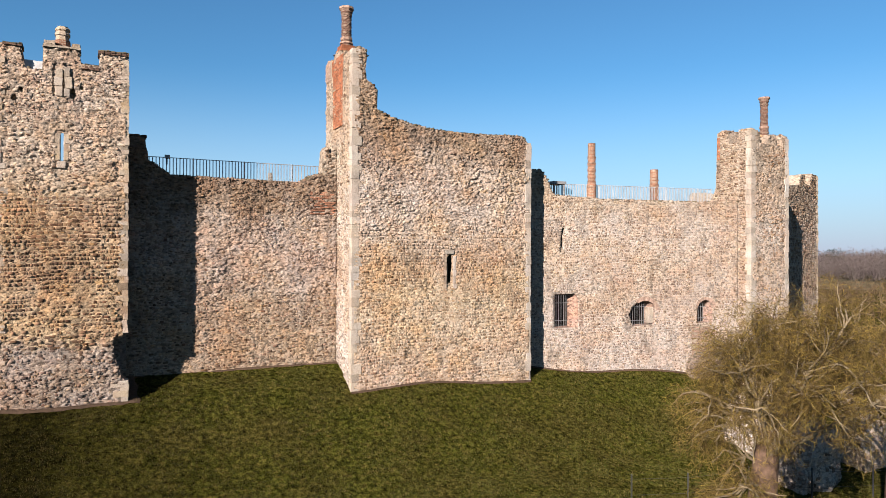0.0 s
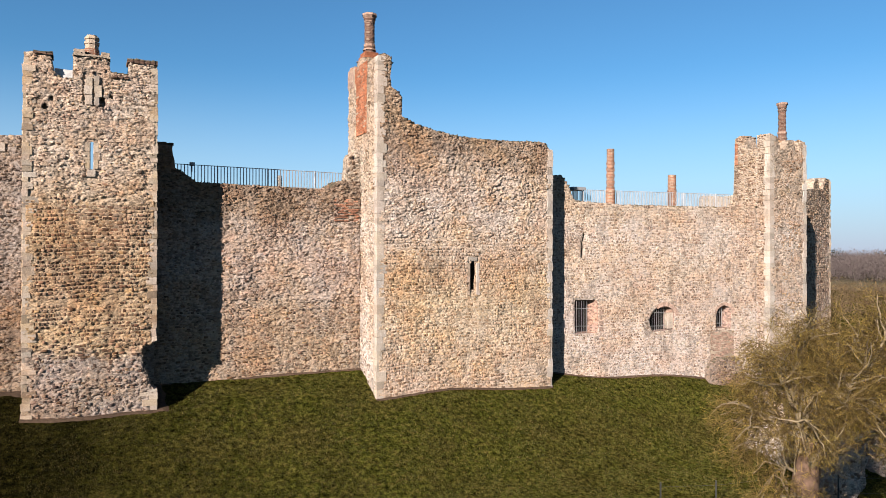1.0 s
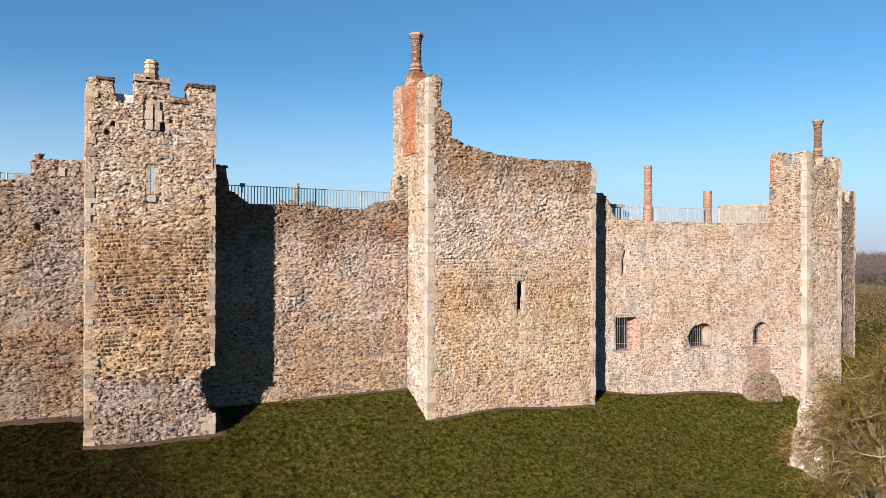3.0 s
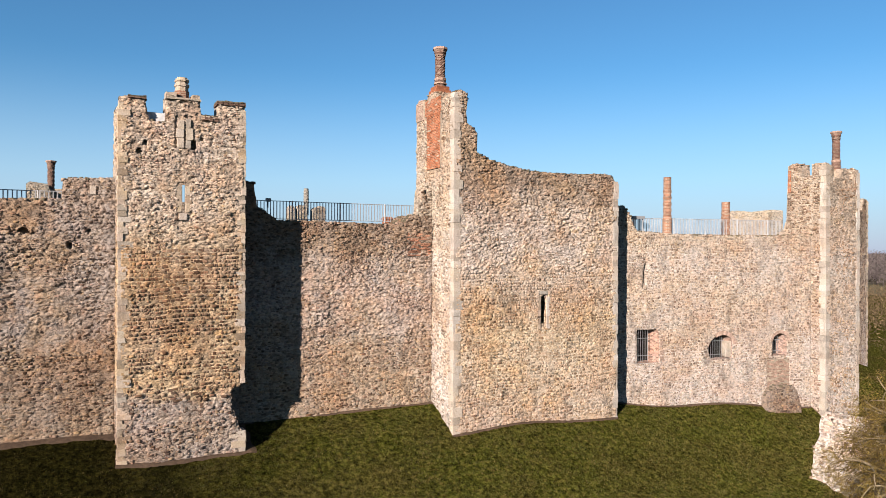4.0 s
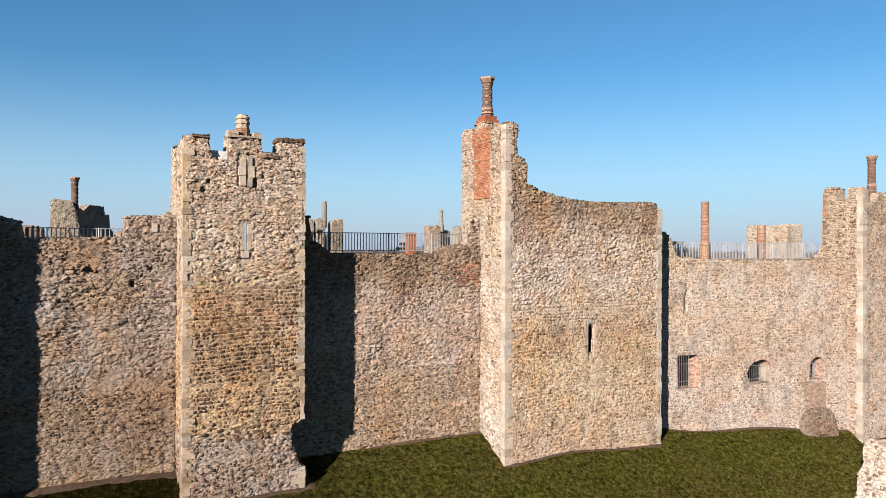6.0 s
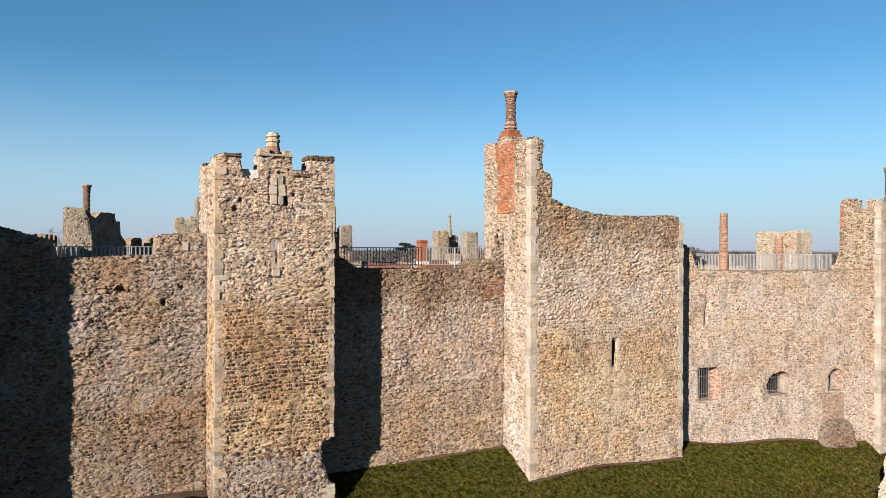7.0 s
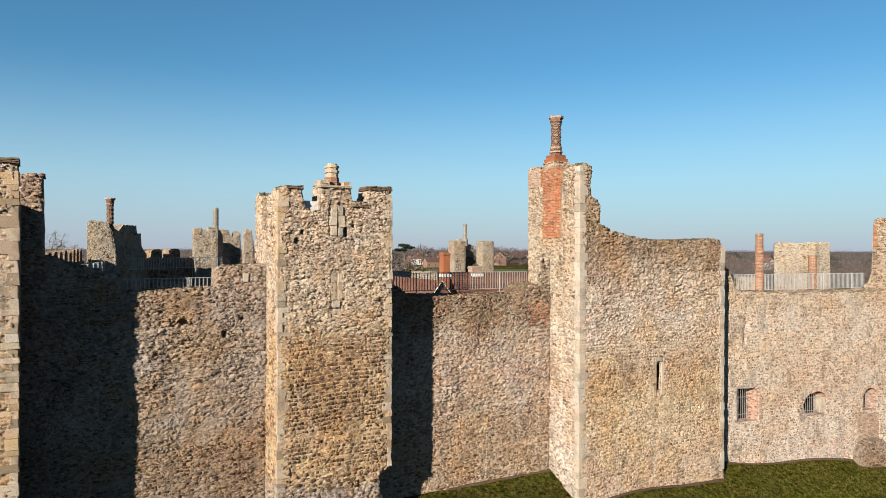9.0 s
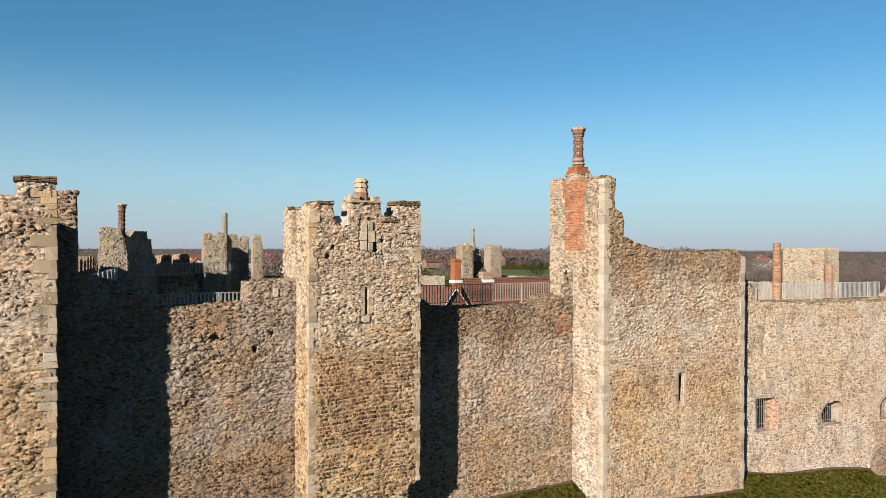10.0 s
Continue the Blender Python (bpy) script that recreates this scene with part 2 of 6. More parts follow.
def shaft_material(name, tone, joint, seed):
    """Brickwork of the round chimneys: small courses with pale joints."""
    m, ns, ls, b = mat(name)
    g = ns.new("ShaderNodeNewGeometry")
    sep = ns.new("ShaderNodeSeparateXYZ")
    ls.new(g.outputs["Position"], sep.inputs[0])
    add = ns.new("ShaderNodeMath")
    add.operation = "ADD"
    ls.new(sep.outputs[0], add.inputs[0])
    ls.new(sep.outputs[1], add.inputs[1])
    com = ns.new("ShaderNodeCombineXYZ")
    ls.new(add.outputs[0], com.inputs[0])
    ls.new(sep.outputs[2], com.inputs[1])
    tone, joint = (tuple(TONE * v for v in c) for c in (tone, joint))
    t = node(ns, "ShaderNodeTexBrick", Scale=1.0, Mortar_Size=0.010, Brick_Width=0.17, Row_Height=0.085, Mortar_Smooth=0.2)
    t.inputs["Color1"].default_value, t.inputs["Color2"].default_value = (*tone, 1), (*[0.6 * v for v in tone], 1)
    t.inputs["Mortar"].default_value = (*joint, 1)
    ls.new(com.outputs[0], t.inputs[0])
    n = noise_at(ns, ls, 5 + seed, 6, 0.7)
    r = ramp(ns, (0.3, (0.6,)), (0.7, (1.25,)))
    ls.new(n, r.inputs[0])
    ls.new(blend(ns, ls, 1.0, t.outputs[0], r.outputs[0], "MULTIPLY"), b.inputs["Base Color"])
    b.inputs["Roughness"].default_value, b.inputs["Specular IOR Level"].default_value = 0.9, 0.1
    bump(ns, ls, b, n, 0.7, 0.02)
    return m


SHAFT = shaft_material("shaft_brick", (0.46, 0.215, 0.13), (0.46, 0.36, 0.27), 0)
SHAFT_GREY = shaft_material("shaft_stone", (0.42, 0.37, 0.31), (0.36, 0.31, 0.25), 2)
SHAFT_DARK = shaft_material("shaft_brick_dark", (0.235, 0.12, 0.085), (0.33, 0.24, 0.18), 1)
BRICK_MORTAR = plain_material("lime_mortar", (0.44, 0.35, 0.26), 0.95, 14, 0.25)
IRON = plain_material("grey_iron", (0.50, 0.48, 0.47), 0.55, 20, 0.15, 0.3, 0)
IRON_DARK = plain_material("dark_fence_iron", (0.035, 0.034, 0.033), 0.6, 20, 0.2, 0.2, 0)
IRON_PALE = plain_material("galvanised_steel", (0.62, 0.61, 0.61), 0.6, 20, 0.1, 0.3, 0)
BAR_PAINT = plain_material("pale_painted_bars", (0.34, 0.34, 0.34), 0.5, 20, 0.1, 0.2, 0)
MOSS = plain_material("mossy_capping", (0.17, 0.135, 0.085), 0.95, 6, 0.45)
# near-black colour stands in for the unlit depth of the window passages
PAINTED_DARK = plain_material("passage_painted_dark", (0.045, 0.038, 0.032), 0.95, 6, 0.3)
TILE = plain_material("red_clay_tiles", (0.22, 0.10, 0.066), 0.85, 5, 0.45)
LIMEWASH = plain_material("old_limewash", (0.80, 0.77, 0.74), 0.9, 6, 0.14)
TILE_DARK = plain_material("dark_weathered_tile", (0.20, 0.12, 0.085), 0.9, 8, 0.5)
PLANK = plain_material("grey_boards", (0.30, 0.26, 0.22), 0.85, 8, 0.3)


# ---- building blocks ----
def put(ob, parent, label=""):
    if parent:
        ob.parent = parent
        if parent.parent is None:
            ob.matrix_parent_inverse = parent.matrix_basis.inverted()
    if label:
        ob["label"] = label
    return ob


def raw(name, verts, faces, material, parent=None, label="", smooth=False):
    me = bpy.data.meshes.new(name)
    me.from_pydata(verts, [], faces)
    me.materials.append(material)
    if smooth:
        me.shade_smooth()
    return put(new(name, me), parent, label)


def part(name, bm, material, parent=None, label="", smooth=False):
    me = bpy.data.meshes.new(name)
    bm.to_mesh(me)
    bm.free()
    me.materials.append(material)
    if smooth:
        me.shade_smooth()
    return put(new(name, me), parent, label)


def thing(name, at, label, category, group="", kind=""):
    ob = new(name)
    ob.matrix_basis = Matrix.Translation(at)
    ob.empty_display_size = 0.3
    return tagged(ob, label, category, group, kind)


def box(bm, x0, x1, y0, y1, z0, z1, m=None):
    c = Vector(((x0 + x1) / 2, (y0 + y1) / 2, (z0 + z1) / 2))
    mm = (m or Matrix()) @ Matrix.Translation(c) @ Matrix.Diagonal((x1 - x0, y1 - y0, z1 - z0, 1))
    return bmesh.ops.create_cube(bm, size=1, matrix=mm)["verts"]


def tube(bm, a, b, r, sides=6, r2=None):
    a, b = Vector(a), Vector(b)
    d = b - a
    m = Matrix.Translation((a + b) / 2) @ d.to_track_quat("Z", "Y").to_matrix().to_4x4()
    bmesh.ops.create_cone(bm, cap_ends=True, segments=sides, radius1=r, radius2=r if r2 is None else r2, depth=d.length, matrix=m)


class Face:
    """A vertical face of masonry: plan points a to b, its outside on the right hand of that way."""

    def __init__(self, a, b):
        self.a, self.b = np.array(a, float), np.array(b, float)
        d = self.b - self.a
        self.length = float(np.hypot(*d))
        self.u = d / self.length
        self.n = np.array((self.u[1], -self.u[0]))

    def at(self, s, z, out=0.0):
        p = self.a + self.u * s + self.n * out
        return Vector((p[0], p[1], z))

    def matrix(self, s, z, out=0.0):
        m = Matrix(((self.u[0], 0, self.n[0]), (self.u[1], 0, self.n[1]), (0, 1, 0))).to_4x4()
        m.translation = self.at(s, z, out)
        return m


def inside(px, pz, poly):
    hit = np.zeros(px.shape, bool)
    for (x0, z0), (x1, z1) in zip(poly, poly[1:] + poly[:1]):
        if z0 != z1:
            cross = ((z0 > pz) != (z1 > pz)) & (px < (x1 - x0) * (pz - z0) / (z1 - z0) + x0)
            hit ^= cross
    return hit


def ragged(poly, rng, step=0.22, amount=0.05, floor=0.5):
    """Breaks the upper edges of an outline into uneven masonry."""
    out = []
    for (x0, z0), (x1, z1) in zip(poly, poly[1:] + poly[:1]):
        out.append((x0, z0))
        n = int(math.hypot(x1 - x0, z1 - z0) / step)
        if min(z0, z1) > floor and abs(x1 - x0) > 0.05:
            for i in range(1, n):
                f = i / n
                out.append((x0 + (x1 - x0) * f + rng.uniform(-0.3, 0.3) * amount, z0 + (z1 - z0) * f + rng.uniform(-1, 0.7) * amount))
    return out


def slab(name, face, poly, thick, material, parent=None, label="", holes=(), rng=None):
    bm = bmesh.new()
    edges = []
    for loop in [poly, *holes]:
        vs = [bm.verts.new(face.at(s, z)) for s, z in loop]
        edges += [bm.edges.new((p, q)) for p, q in zip(vs, vs[1:] + vs[:1])]
    bmesh.ops.triangle_fill(bm, use_beauty=True, use_dissolve=False, edges=edges, normal=(face.n[0], face.n[1], 0))
    ext = bmesh.ops.extrude_face_region(bm, geom=bm.faces[:])
    move = [v for v in ext["geom"] if isinstance(v, bmesh.types.BMVert)]
    bmesh.ops.translate(bm, verts=move, vec=Vector((-face.n[0] * thick, -face.n[1] * thick, 0)))
    bmesh.ops.recalc_face_normals(bm, faces=bm.faces[:])
    return part(name, bm, material, parent, label)


RING = 6
RING_X = np.array((-1.0, 0.1, 1.0, 1.0, -0.1, -1.0))
RING_Y = np.array((-1.0, -1.05, -1.0, 1.0, 1.08, 1.0))


def stones_mesh(name, c, ax, ay, az, w, h, d, rng, material, parent, kind="stuff"):
    """Broken stones, each a rounded block with a smaller, tilted face: centres c, axes along, up and out, sizes w, h, d."""
    n = len(c)
    if n == 0:
        return None
    turn = rng.normal(0, 0.06, (n, 1))
    x0 = RING_X[None] * rng.uniform(0.84, 1.06, (n, RING)) + rng.normal(0, 0.10, (n, RING))
    y0 = RING_Y[None] * rng.uniform(0.82, 1.05, (n, RING)) + rng.normal(0, 0.08, (n, RING)) + turn * RING_X[None]
    tilt = rng.normal(0, 0.24, (n, 2))
    verts = np.zeros((n, 2 * RING + 1, 3))
    for k, (dep, sc) in enumerate(((-0.8, 1.0), (0.9, rng.uniform(0.84, 1.0, (n, RING))))):
        lx, ly = x0 * sc * w[:, None] / 2, y0 * sc * h[:, None] / 2
        lz = d[:, None] * (dep + k * rng.uniform(-0.2, 0.2, (n, RING)) + k * (tilt[:, :1] * x0 + tilt[:, 1:] * y0))
        verts[:, k * RING:(k + 1) * RING] = c[:, None] + lx[..., None] * ax + ly[..., None] * ay + lz[..., None] * az
    verts[:, 2 * RING] = c + (d * rng.uniform(0.85, 1.15, n))[:, None] * az.reshape(-1, 3) + ((rng.uniform(-0.2, 0.2, n) * w)[:, None]) * ax.reshape(-1, 3) + ((rng.uniform(-0.2, 0.2, n) * h)[:, None]) * ay.reshape(-1, 3)
    i = np.arange(RING)
    j = (i + 1) % RING
    f = np.concatenate([np.stack([i, j, j + RING], 1), np.stack([i, j + RING, i + RING], 1), np.stack([i + RING, j + RING, np.full(RING, 2 * RING)], 1)])
    faces = (f[None] + (np.arange(n) * (2 * RING + 1))[:, None, None]).reshape(-1, 3)
    me = bpy.data.meshes.new(name)
    v = verts.reshape(-1, 3)
    me.vertices.add(len(v))
    me.vertices.foreach_set("co", v.astype(np.float32).ravel())
    me.loops.add(faces.size)
    me.loops.foreach_set("vertex_index", faces.astype(np.int32).ravel())
    me.polygons.add(len(faces))
    me.polygons.foreach_set("loop_start", np.arange(0, faces.size, 3, dtype=np.int32))
    me.polygons.foreach_set("loop_total", np.full(len(faces), 3, np.int32))
    me.update(calc_edges=True)
    me.validate()
    me.materials.append(material)
    ob = put(new(name, me), parent)
    if kind:
        ob["kind"] = kind
    return ob


UNIT_STONES = {}


def unit_stones(material):
    """A dozen stone shapes of unit size, shared by all the single stones of one material."""
    if material.name not in UNIT_STONES:
        made = []
        for k in range(12):
            rng = np.random.default_rng(100 + k)
            one = np.ones(1)
            ob = stones_mesh("stone", np.zeros((1, 3)), np.array((1.0, 0, 0)), np.array((0, 1.0, 0)), np.array((0, 0, 1.0)), one, one, one, rng, material, None, "")
            made.append(ob.data)
            bpy.data.objects.remove(ob)
        UNIT_STONES[material.name] = made
    return UNIT_STONES[material.name]


def patchy(s, z, seed, cell):
    """Smooth random patches over a face, from -1 to 1."""
    g = np.random.default_rng(seed + 900).uniform(-1, 1, (80, 80))
    x, y = s / cell + 20, z / cell + 20
    i, j = np.floor(x).astype(int), np.floor(y).astype(int)
    fx, fy = x - i, y - j
    fx, fy = fx * fx * (3 - 2 * fx), fy * fy * (3 - 2 * fy)
    i, j = i % 79, j % 79
    return (g[i, j] * (1 - fx) + g[i + 1, j] * fx) * (1 - fy) + (g[i, j + 1] * (1 - fx) + g[i + 1, j + 1] * fx) * fy


SCATTER = np.random.default_rng(4242).random(8192)


def relief(s, z, seed, amp=1.0, pit=0.1, course=0.10):
    """How far the weathered wall face stands out at (s, z): angular lumps in rough courses, open joints, and pits where the facing has fallen."""
    zz = (z + amp * amp * (0.06 * patchy(s, z, seed + 1, 0.9) + 0.026 * patchy(s, z, seed + 4, 0.22))) / course
    row = np.floor(zz).astype(int)
    fz = zz - row
    width = course * (1.1 + 1.1 * SCATTER[(row * 71 + seed * 13) % 8192])
    ss = (s + 0.03 * patchy(s, z, seed + 5, 0.17)) / width + 9.0 * SCATTER[(row * 37 + seed * 29 + 5) % 8192]
    col = np.floor(ss).astype(int)
    fs = ss - col
    lump = SCATTER[(row * 571 + col * 1319 + seed * 17) % 8192]
    joint = np.maximum(np.clip(1.0 - np.minimum(fs, 1 - fs) * width / 0.022, 0, 1), 1.5 * np.clip(1.0 - np.minimum(fz, 1 - fz) * course / 0.026, 0, 1))
    ledge = SCATTER[(row * 97 + seed * 3 + np.floor(s / 1.7 + 3 * SCATTER[(row * 41) % 8192]).astype(int) * 611) % 8192] - 0.5
    worn = 0.7 * patchy(s * 0.7, z, seed + 6, 0.55) + 0.5 * patchy(s, z, seed + 9, 1.7) + 0.25 * patchy(s, z, seed + 3, 0.16)
    fallen = np.clip((worn - 0.25 + 0.55 * (SCATTER[(row * 733 + col * 419 + seed * 7) % 8192] - 0.62)) * 3.0, 0, 1)
    h = 0.018 * patchy(s, z, seed + 2, 1.3) + 0.034 * (lump - 0.5) + 0.022 * ledge + 0.009 * patchy(s, z, seed + 7, 0.06) - 0.015 * joint
    return np.clip(0.055 + amp * h - pit * fallen, 0.004, 0.12)


def weathered(face, poly, parent, material, seed, holes, margins, step=0.052, zmin=-9.0, amp=1.0, pit=0.1, lumps=0.085):
    """The uneven mortar face of a rubble wall, a fine relief in front of its core."""
    rng = np.random.default_rng(seed + 5)
    ss, zs = [p[0] for p in poly], [p[1] for p in poly]
    u, v = np.arange(min(ss) + margins[0] + 0.01, max(ss) - margins[1], step), np.arange(max(min(zs), zmin), max(zs), step)
    S, Z = np.meshgrid(u, v)
    S, Z = S + rng.uniform(-0.33, 0.33, S.shape) * step, Z + rng.uniform(-0.33, 0.33, Z.shape) * step
    ok = inside(S, Z, poly)
    for hole in holes:
        ok &= ~inside(S, Z, hole)
    H = relief(S, Z, seed, amp, pit, lumps)
    rim = ~ok
    H[0], H[-1] = 0.0, 0.0
    H[:, 0] = H[:, -1] = 0.0
    rim[:, 0] = rim[:, -1] = False
    for dy, dx in ((0, 1), (0, -1), (1, 0), (-1, 0)):
        H[np.roll(rim, (dy, dx), (0, 1))] = 0.0
    quad = ok[:-1, :-1] & ok[1:, :-1] & ok[:-1, 1:] & ok[1:, 1:]
    j, i = np.nonzero(quad)
    n = S.shape[1]
    f = np.stack([j * n + i, j * n + i + 1, (j + 1) * n + i + 1, (j + 1) * n + i], 1)
    used, f = np.unique(f.ravel(), return_inverse=True)
    s, z, h = S.ravel()[used], Z.ravel()[used], H.ravel()[used]
    co = np.concatenate([face.a[None] + s[:, None] * face.u[None] + h[:, None] * face.n[None], z[:, None]], 1)
    me = bpy.data.meshes.new("mortar_face")
    me.vertices.add(len(co))
    me.vertices.foreach_set("co", co.astype(np.float32).ravel())
    me.loops.add(f.size)
    me.loops.foreach_set("vertex_index", f.astype(np.int32).ravel())
    me.polygons.add(f.size // 4)
    me.polygons.foreach_set("loop_start", np.arange(0, f.size, 4, dtype=np.int32))
    me.polygons.foreach_set("loop_total", np.full(f.size // 4, 4, np.int32))
    me.update(calc_edges=True)
    me.validate()
    me.materials.append(material)
    return put(new("mortar_face", me), parent)


def drawn_in(loop, k=0.55):
    """An outline drawn in towards its middle."""
    x, z = sum(p[0] for p in loop) / len(loop), sum(p[1] for p in loop) / len(loop)
    return [(x + (a - x) * k, z + (b - z) * k) for a, b in loop]


LATER = []     # single stones are linked last


def rubble(face, poly, parent, material, seed, holes=(), size=(0.06, 0.22), course=(0.07, 0.125), depth=(0.008, 0.04), margins=(0, 0), singles=230, focus=None, wobble=0.014, zmin=-9.0, bed=None, bare=0.7, grain=0.05, amp=1.0, pit=0.07, fill=1.0, split=0.25, bury=0.3, rise=1.0, proud=-0.004, lumps=0.085):
    """Lays a face of rubble in rough courses; those nearest to the focus are single stones."""
    rng = np.random.default_rng(seed)
    zs = [p[1] for p in poly]
    ss = [p[0] for p in poly]
    z, rows = max(min(zs), zmin), []
    while z < max(zs):
        h = rng.uniform(*course)
        w = size[0] + (size[1] - size[0]) * rng.random(int((max(ss) - min(ss)) / size[0]) + 4) ** 1.5
        s = min(ss) + np.cumsum(w) - w / 2 - rng.uniform(0, size[1])
        mid = z + h / 2 + rng.normal(0, wobble, len(s)) + 0.04 * np.sin(s * 0.9 + seed) + 0.02 * np.sin(s * 2.3 + 2 * seed)
        cut = rng.random(len(s)) < split
        one = ~cut
        rows.append(np.stack([s, mid, w * fill * rng.uniform(0.86, 1.06, len(s)), h * rise * rng.uniform(0.80, 1.06, len(s))], 1)[one])
        if cut.any():
            part_h = rng.uniform(0.35, 0.6, cut.sum()) * h
            for low in (True, False):
                hh = part_h if low else h - part_h
                zc = mid[cut] + (hh - h) / 2 * (1 if low else -1)
                rows.append(np.stack([s[cut] + rng.normal(0, 0.012, cut.sum()), zc, w[cut] * fill * rng.uniform(0.7, 1.02, cut.sum()), hh * rise], 1))
        z += h + (rng.uniform(0.01, 0.03) if rng.random() < 0.3 else 0.0)
    a = np.concatenate(rows)
    s, z, w, h = a.T
    ok = (s - w / 2 > min(ss) + margins[0]) & (s + w / 2 < max(ss) - margins[1])
    for ds, dz in ((-0.5, -0.5), (0.5, -0.5), (-0.5, 0.5), (0.5, 0.5)):
        ok &= inside(s + ds * w, z + dz * h, poly)
        for hole in holes:
            ok &= ~inside(s + ds * w, z + dz * h, hole)
    s, z, w, h = s[ok], z[ok], w[ok], h[ok]
    wave = patchy(s, z, seed, 1.1) * 0.7 + patchy(s, z, seed + 50, 0.4) * 0.5
    d = (depth[0] + (depth[1] - depth[0]) * rng.random(len(s)) ** 1.4) * np.clip(w / 0.2, 0.65, 1.3) * np.clip(1.0 + 0.6 * wave, 0.35, 1.8)
    lost = rng.random(len(s)) < np.where(wave < -0.5, 0.15, 0.03)
    sunk = np.zeros(len(s))
    if bed:
        weathered(face, poly, parent, bed, seed, holes, tuple(min(m, 0.03) for m in margins), grain, zmin, amp, pit, lumps)
        sunk = relief(s, z, seed, amp, pit, lumps) + proud - bury * d * rng.random(len(s)) ** 2
        lost |= rng.random(len(s)) < bare * (1 + 0.9 * patchy(s, z, seed + 8, 0.7))
        lost |= (relief(s, z, seed, amp, pit, lumps) < 0.024) & (rng.random(len(s)) < 0.7)
    s, z, w, h, d, sunk = s[~lost], z[~lost], w[~lost], h[~lost], d[~lost], sunk[~lost]
    xy = face.a[None] + s[:, None] * face.u[None] + sunk[:, None] * face.n[None]
    c = np.concatenate([xy, z[:, None]], 1)
    ax, ay, az = np.array((*face.u, 0)), np.array((0, 0, 1.0)), np.array((*face.n, 0))
    single = np.zeros(len(s), bool)
    if singles and focus:
        order = np.argsort(np.maximum(np.abs(s - focus[0]), np.abs(z - focus[1])))
        single[order[:singles]] = True
        for k in np.nonzero(single)[0]:
            LATER.append((material, face.matrix(s[k], z[k], sunk[k]) @ Matrix.Diagonal((w[k], h[k], d[k], 1)), parent, int(rng.integers(12))))
    m = ~single
    return stones_mesh("rubble", c[m], ax, ay, az, w[m], h[m], d[m], rng, material, parent)


def capping(face, poly, thick, parent, material, seed, floor=2.0, step=0.2):
    """Loose stones on the broken wall top, through its thickness."""
    rng = np.random.default_rng(seed)
    pts = []
    for (x0, z0), (x1, z1) in zip(poly, poly[1:] + poly[:1]):
        run = abs(x1 - x0)
        if min(z0, z1) < floor or run < 0.04 or abs(z1 - z0) > 2.5 * run:
            continue
        for i in range(max(1, int(run / step))):
            for k in range(max(1, int(thick / step))):
                f = (i + rng.random()) / max(1, int(run / step))
                pts.append((x0 + (x1 - x0) * f, z0 + (z1 - z0) * f, -0.03 - (k + rng.random() * 0.8) / max(1, int(thick / step)) * (thick - 0.1)))
    if not pts:
        return None
    p = np.array(pts)
    xy = face.a[None] + p[:, :1] * face.u[None] + p[:, 2:] * face.n[None]
    c = np.concatenate([xy, p[:, 1:2] - 0.03], 1)
    w, h = rng.uniform(0.10, 0.26, len(p)), rng.uniform(0.10, 0.26, len(p))
    return stones_mesh("capping", c, np.array((*face.u, 0)), np.array((*face.n, 0)), np.array((0, 0, 1.0)), w, h, rng.uniform(0.02, 0.07, len(p)), rng, material, parent)


def pocket(face, span, height, parent, material, deep):
    """The back of a hollow where facing stones have fallen out."""
    bm = bmesh.new()
    box(bm, span[0], span[1], height[0], height[1], -deep - 0.3, -deep, face.matrix(0, 0))
    part("hollow_back", bm, material, parent)


def bevelled(name, sx, sy, sz, b=0.02, material=None):
    bm = bmesh.new()
    box(bm, -sx / 2, sx / 2, -sy / 2, sy / 2, -sz / 2, sz / 2)
    bmesh.ops.bevel(bm, geom=bm.edges[:], offset=b, segments=1, affect="EDGES")
    for v in bm.verts:
        v.co += noise.noise_vector(v.co * 2.7 + Vector((b * 400, 0, 0))) * 0.085
    me = bpy.data.meshes.new(name)
    bm.to_mesh(me)
    bm.free()
    me.materials.append(material)
    return me


QUOINS = {m.name: [bevelled("quoin", 1, 1, 1, b, m) for b in (0.015, 0.03, 0.022, 0.026, 0.018, 0.028, 0.035)] for m in (ASHLAR, ASHLAR_PALE, BRICK, BRICK_DARK, BRICK_PINK, BRICK_WORN, BRICK_BROWN)}


def block(name, material, m, parent, k=0):
    ob = new(name, QUOINS[material.name][k % 7])
    ob.matrix_basis = m
    put(ob, parent)
    return ob


def quoins(x, y, sx, sy, z0, z1, parent, material, seed, hs=(0.15, 0.42), long=(0.36, 0.74), short=(0.18, 0.42), proud=0.058, gap=0.006, skip=None):
    """Dressed corner stones at the plan corner (x, y); the masonry lies towards sx, sy (+1 or -1)."""
    rng = np.random.default_rng(seed)
    z, k = z0, 0
    while z < z1 - 0.1:
        h = min(rng.uniform(*hs), z1 - z)
        la, lb = (rng.uniform(*long), rng.uniform(*short)) if k % 2 else (rng.uniform(*short), rng.uniform(*long))
        p = proud + rng.uniform(-0.022, 0.016)
        if not (skip and skip[0] < z + h / 2 < skip[1]):
            cx, cy = x + sx * (la / 2 - p), y + sy * (lb / 2 - p)
            block("quoin", material, pose(cx, cy, z + h / 2, 0, 0, rng.uniform(-0.7, 0.7)) @ Matrix.Diagonal((la + 0.0, lb, h - gap, 1)), parent, k)
        z += h
        k += 1


# ---- ground: bank, ditch, plateau and the plain ----
def smooth(a, b, x):
    t = np.clip((x - a) / (b - a), 0, 1)
    return t * t * (3 - 2 * t)


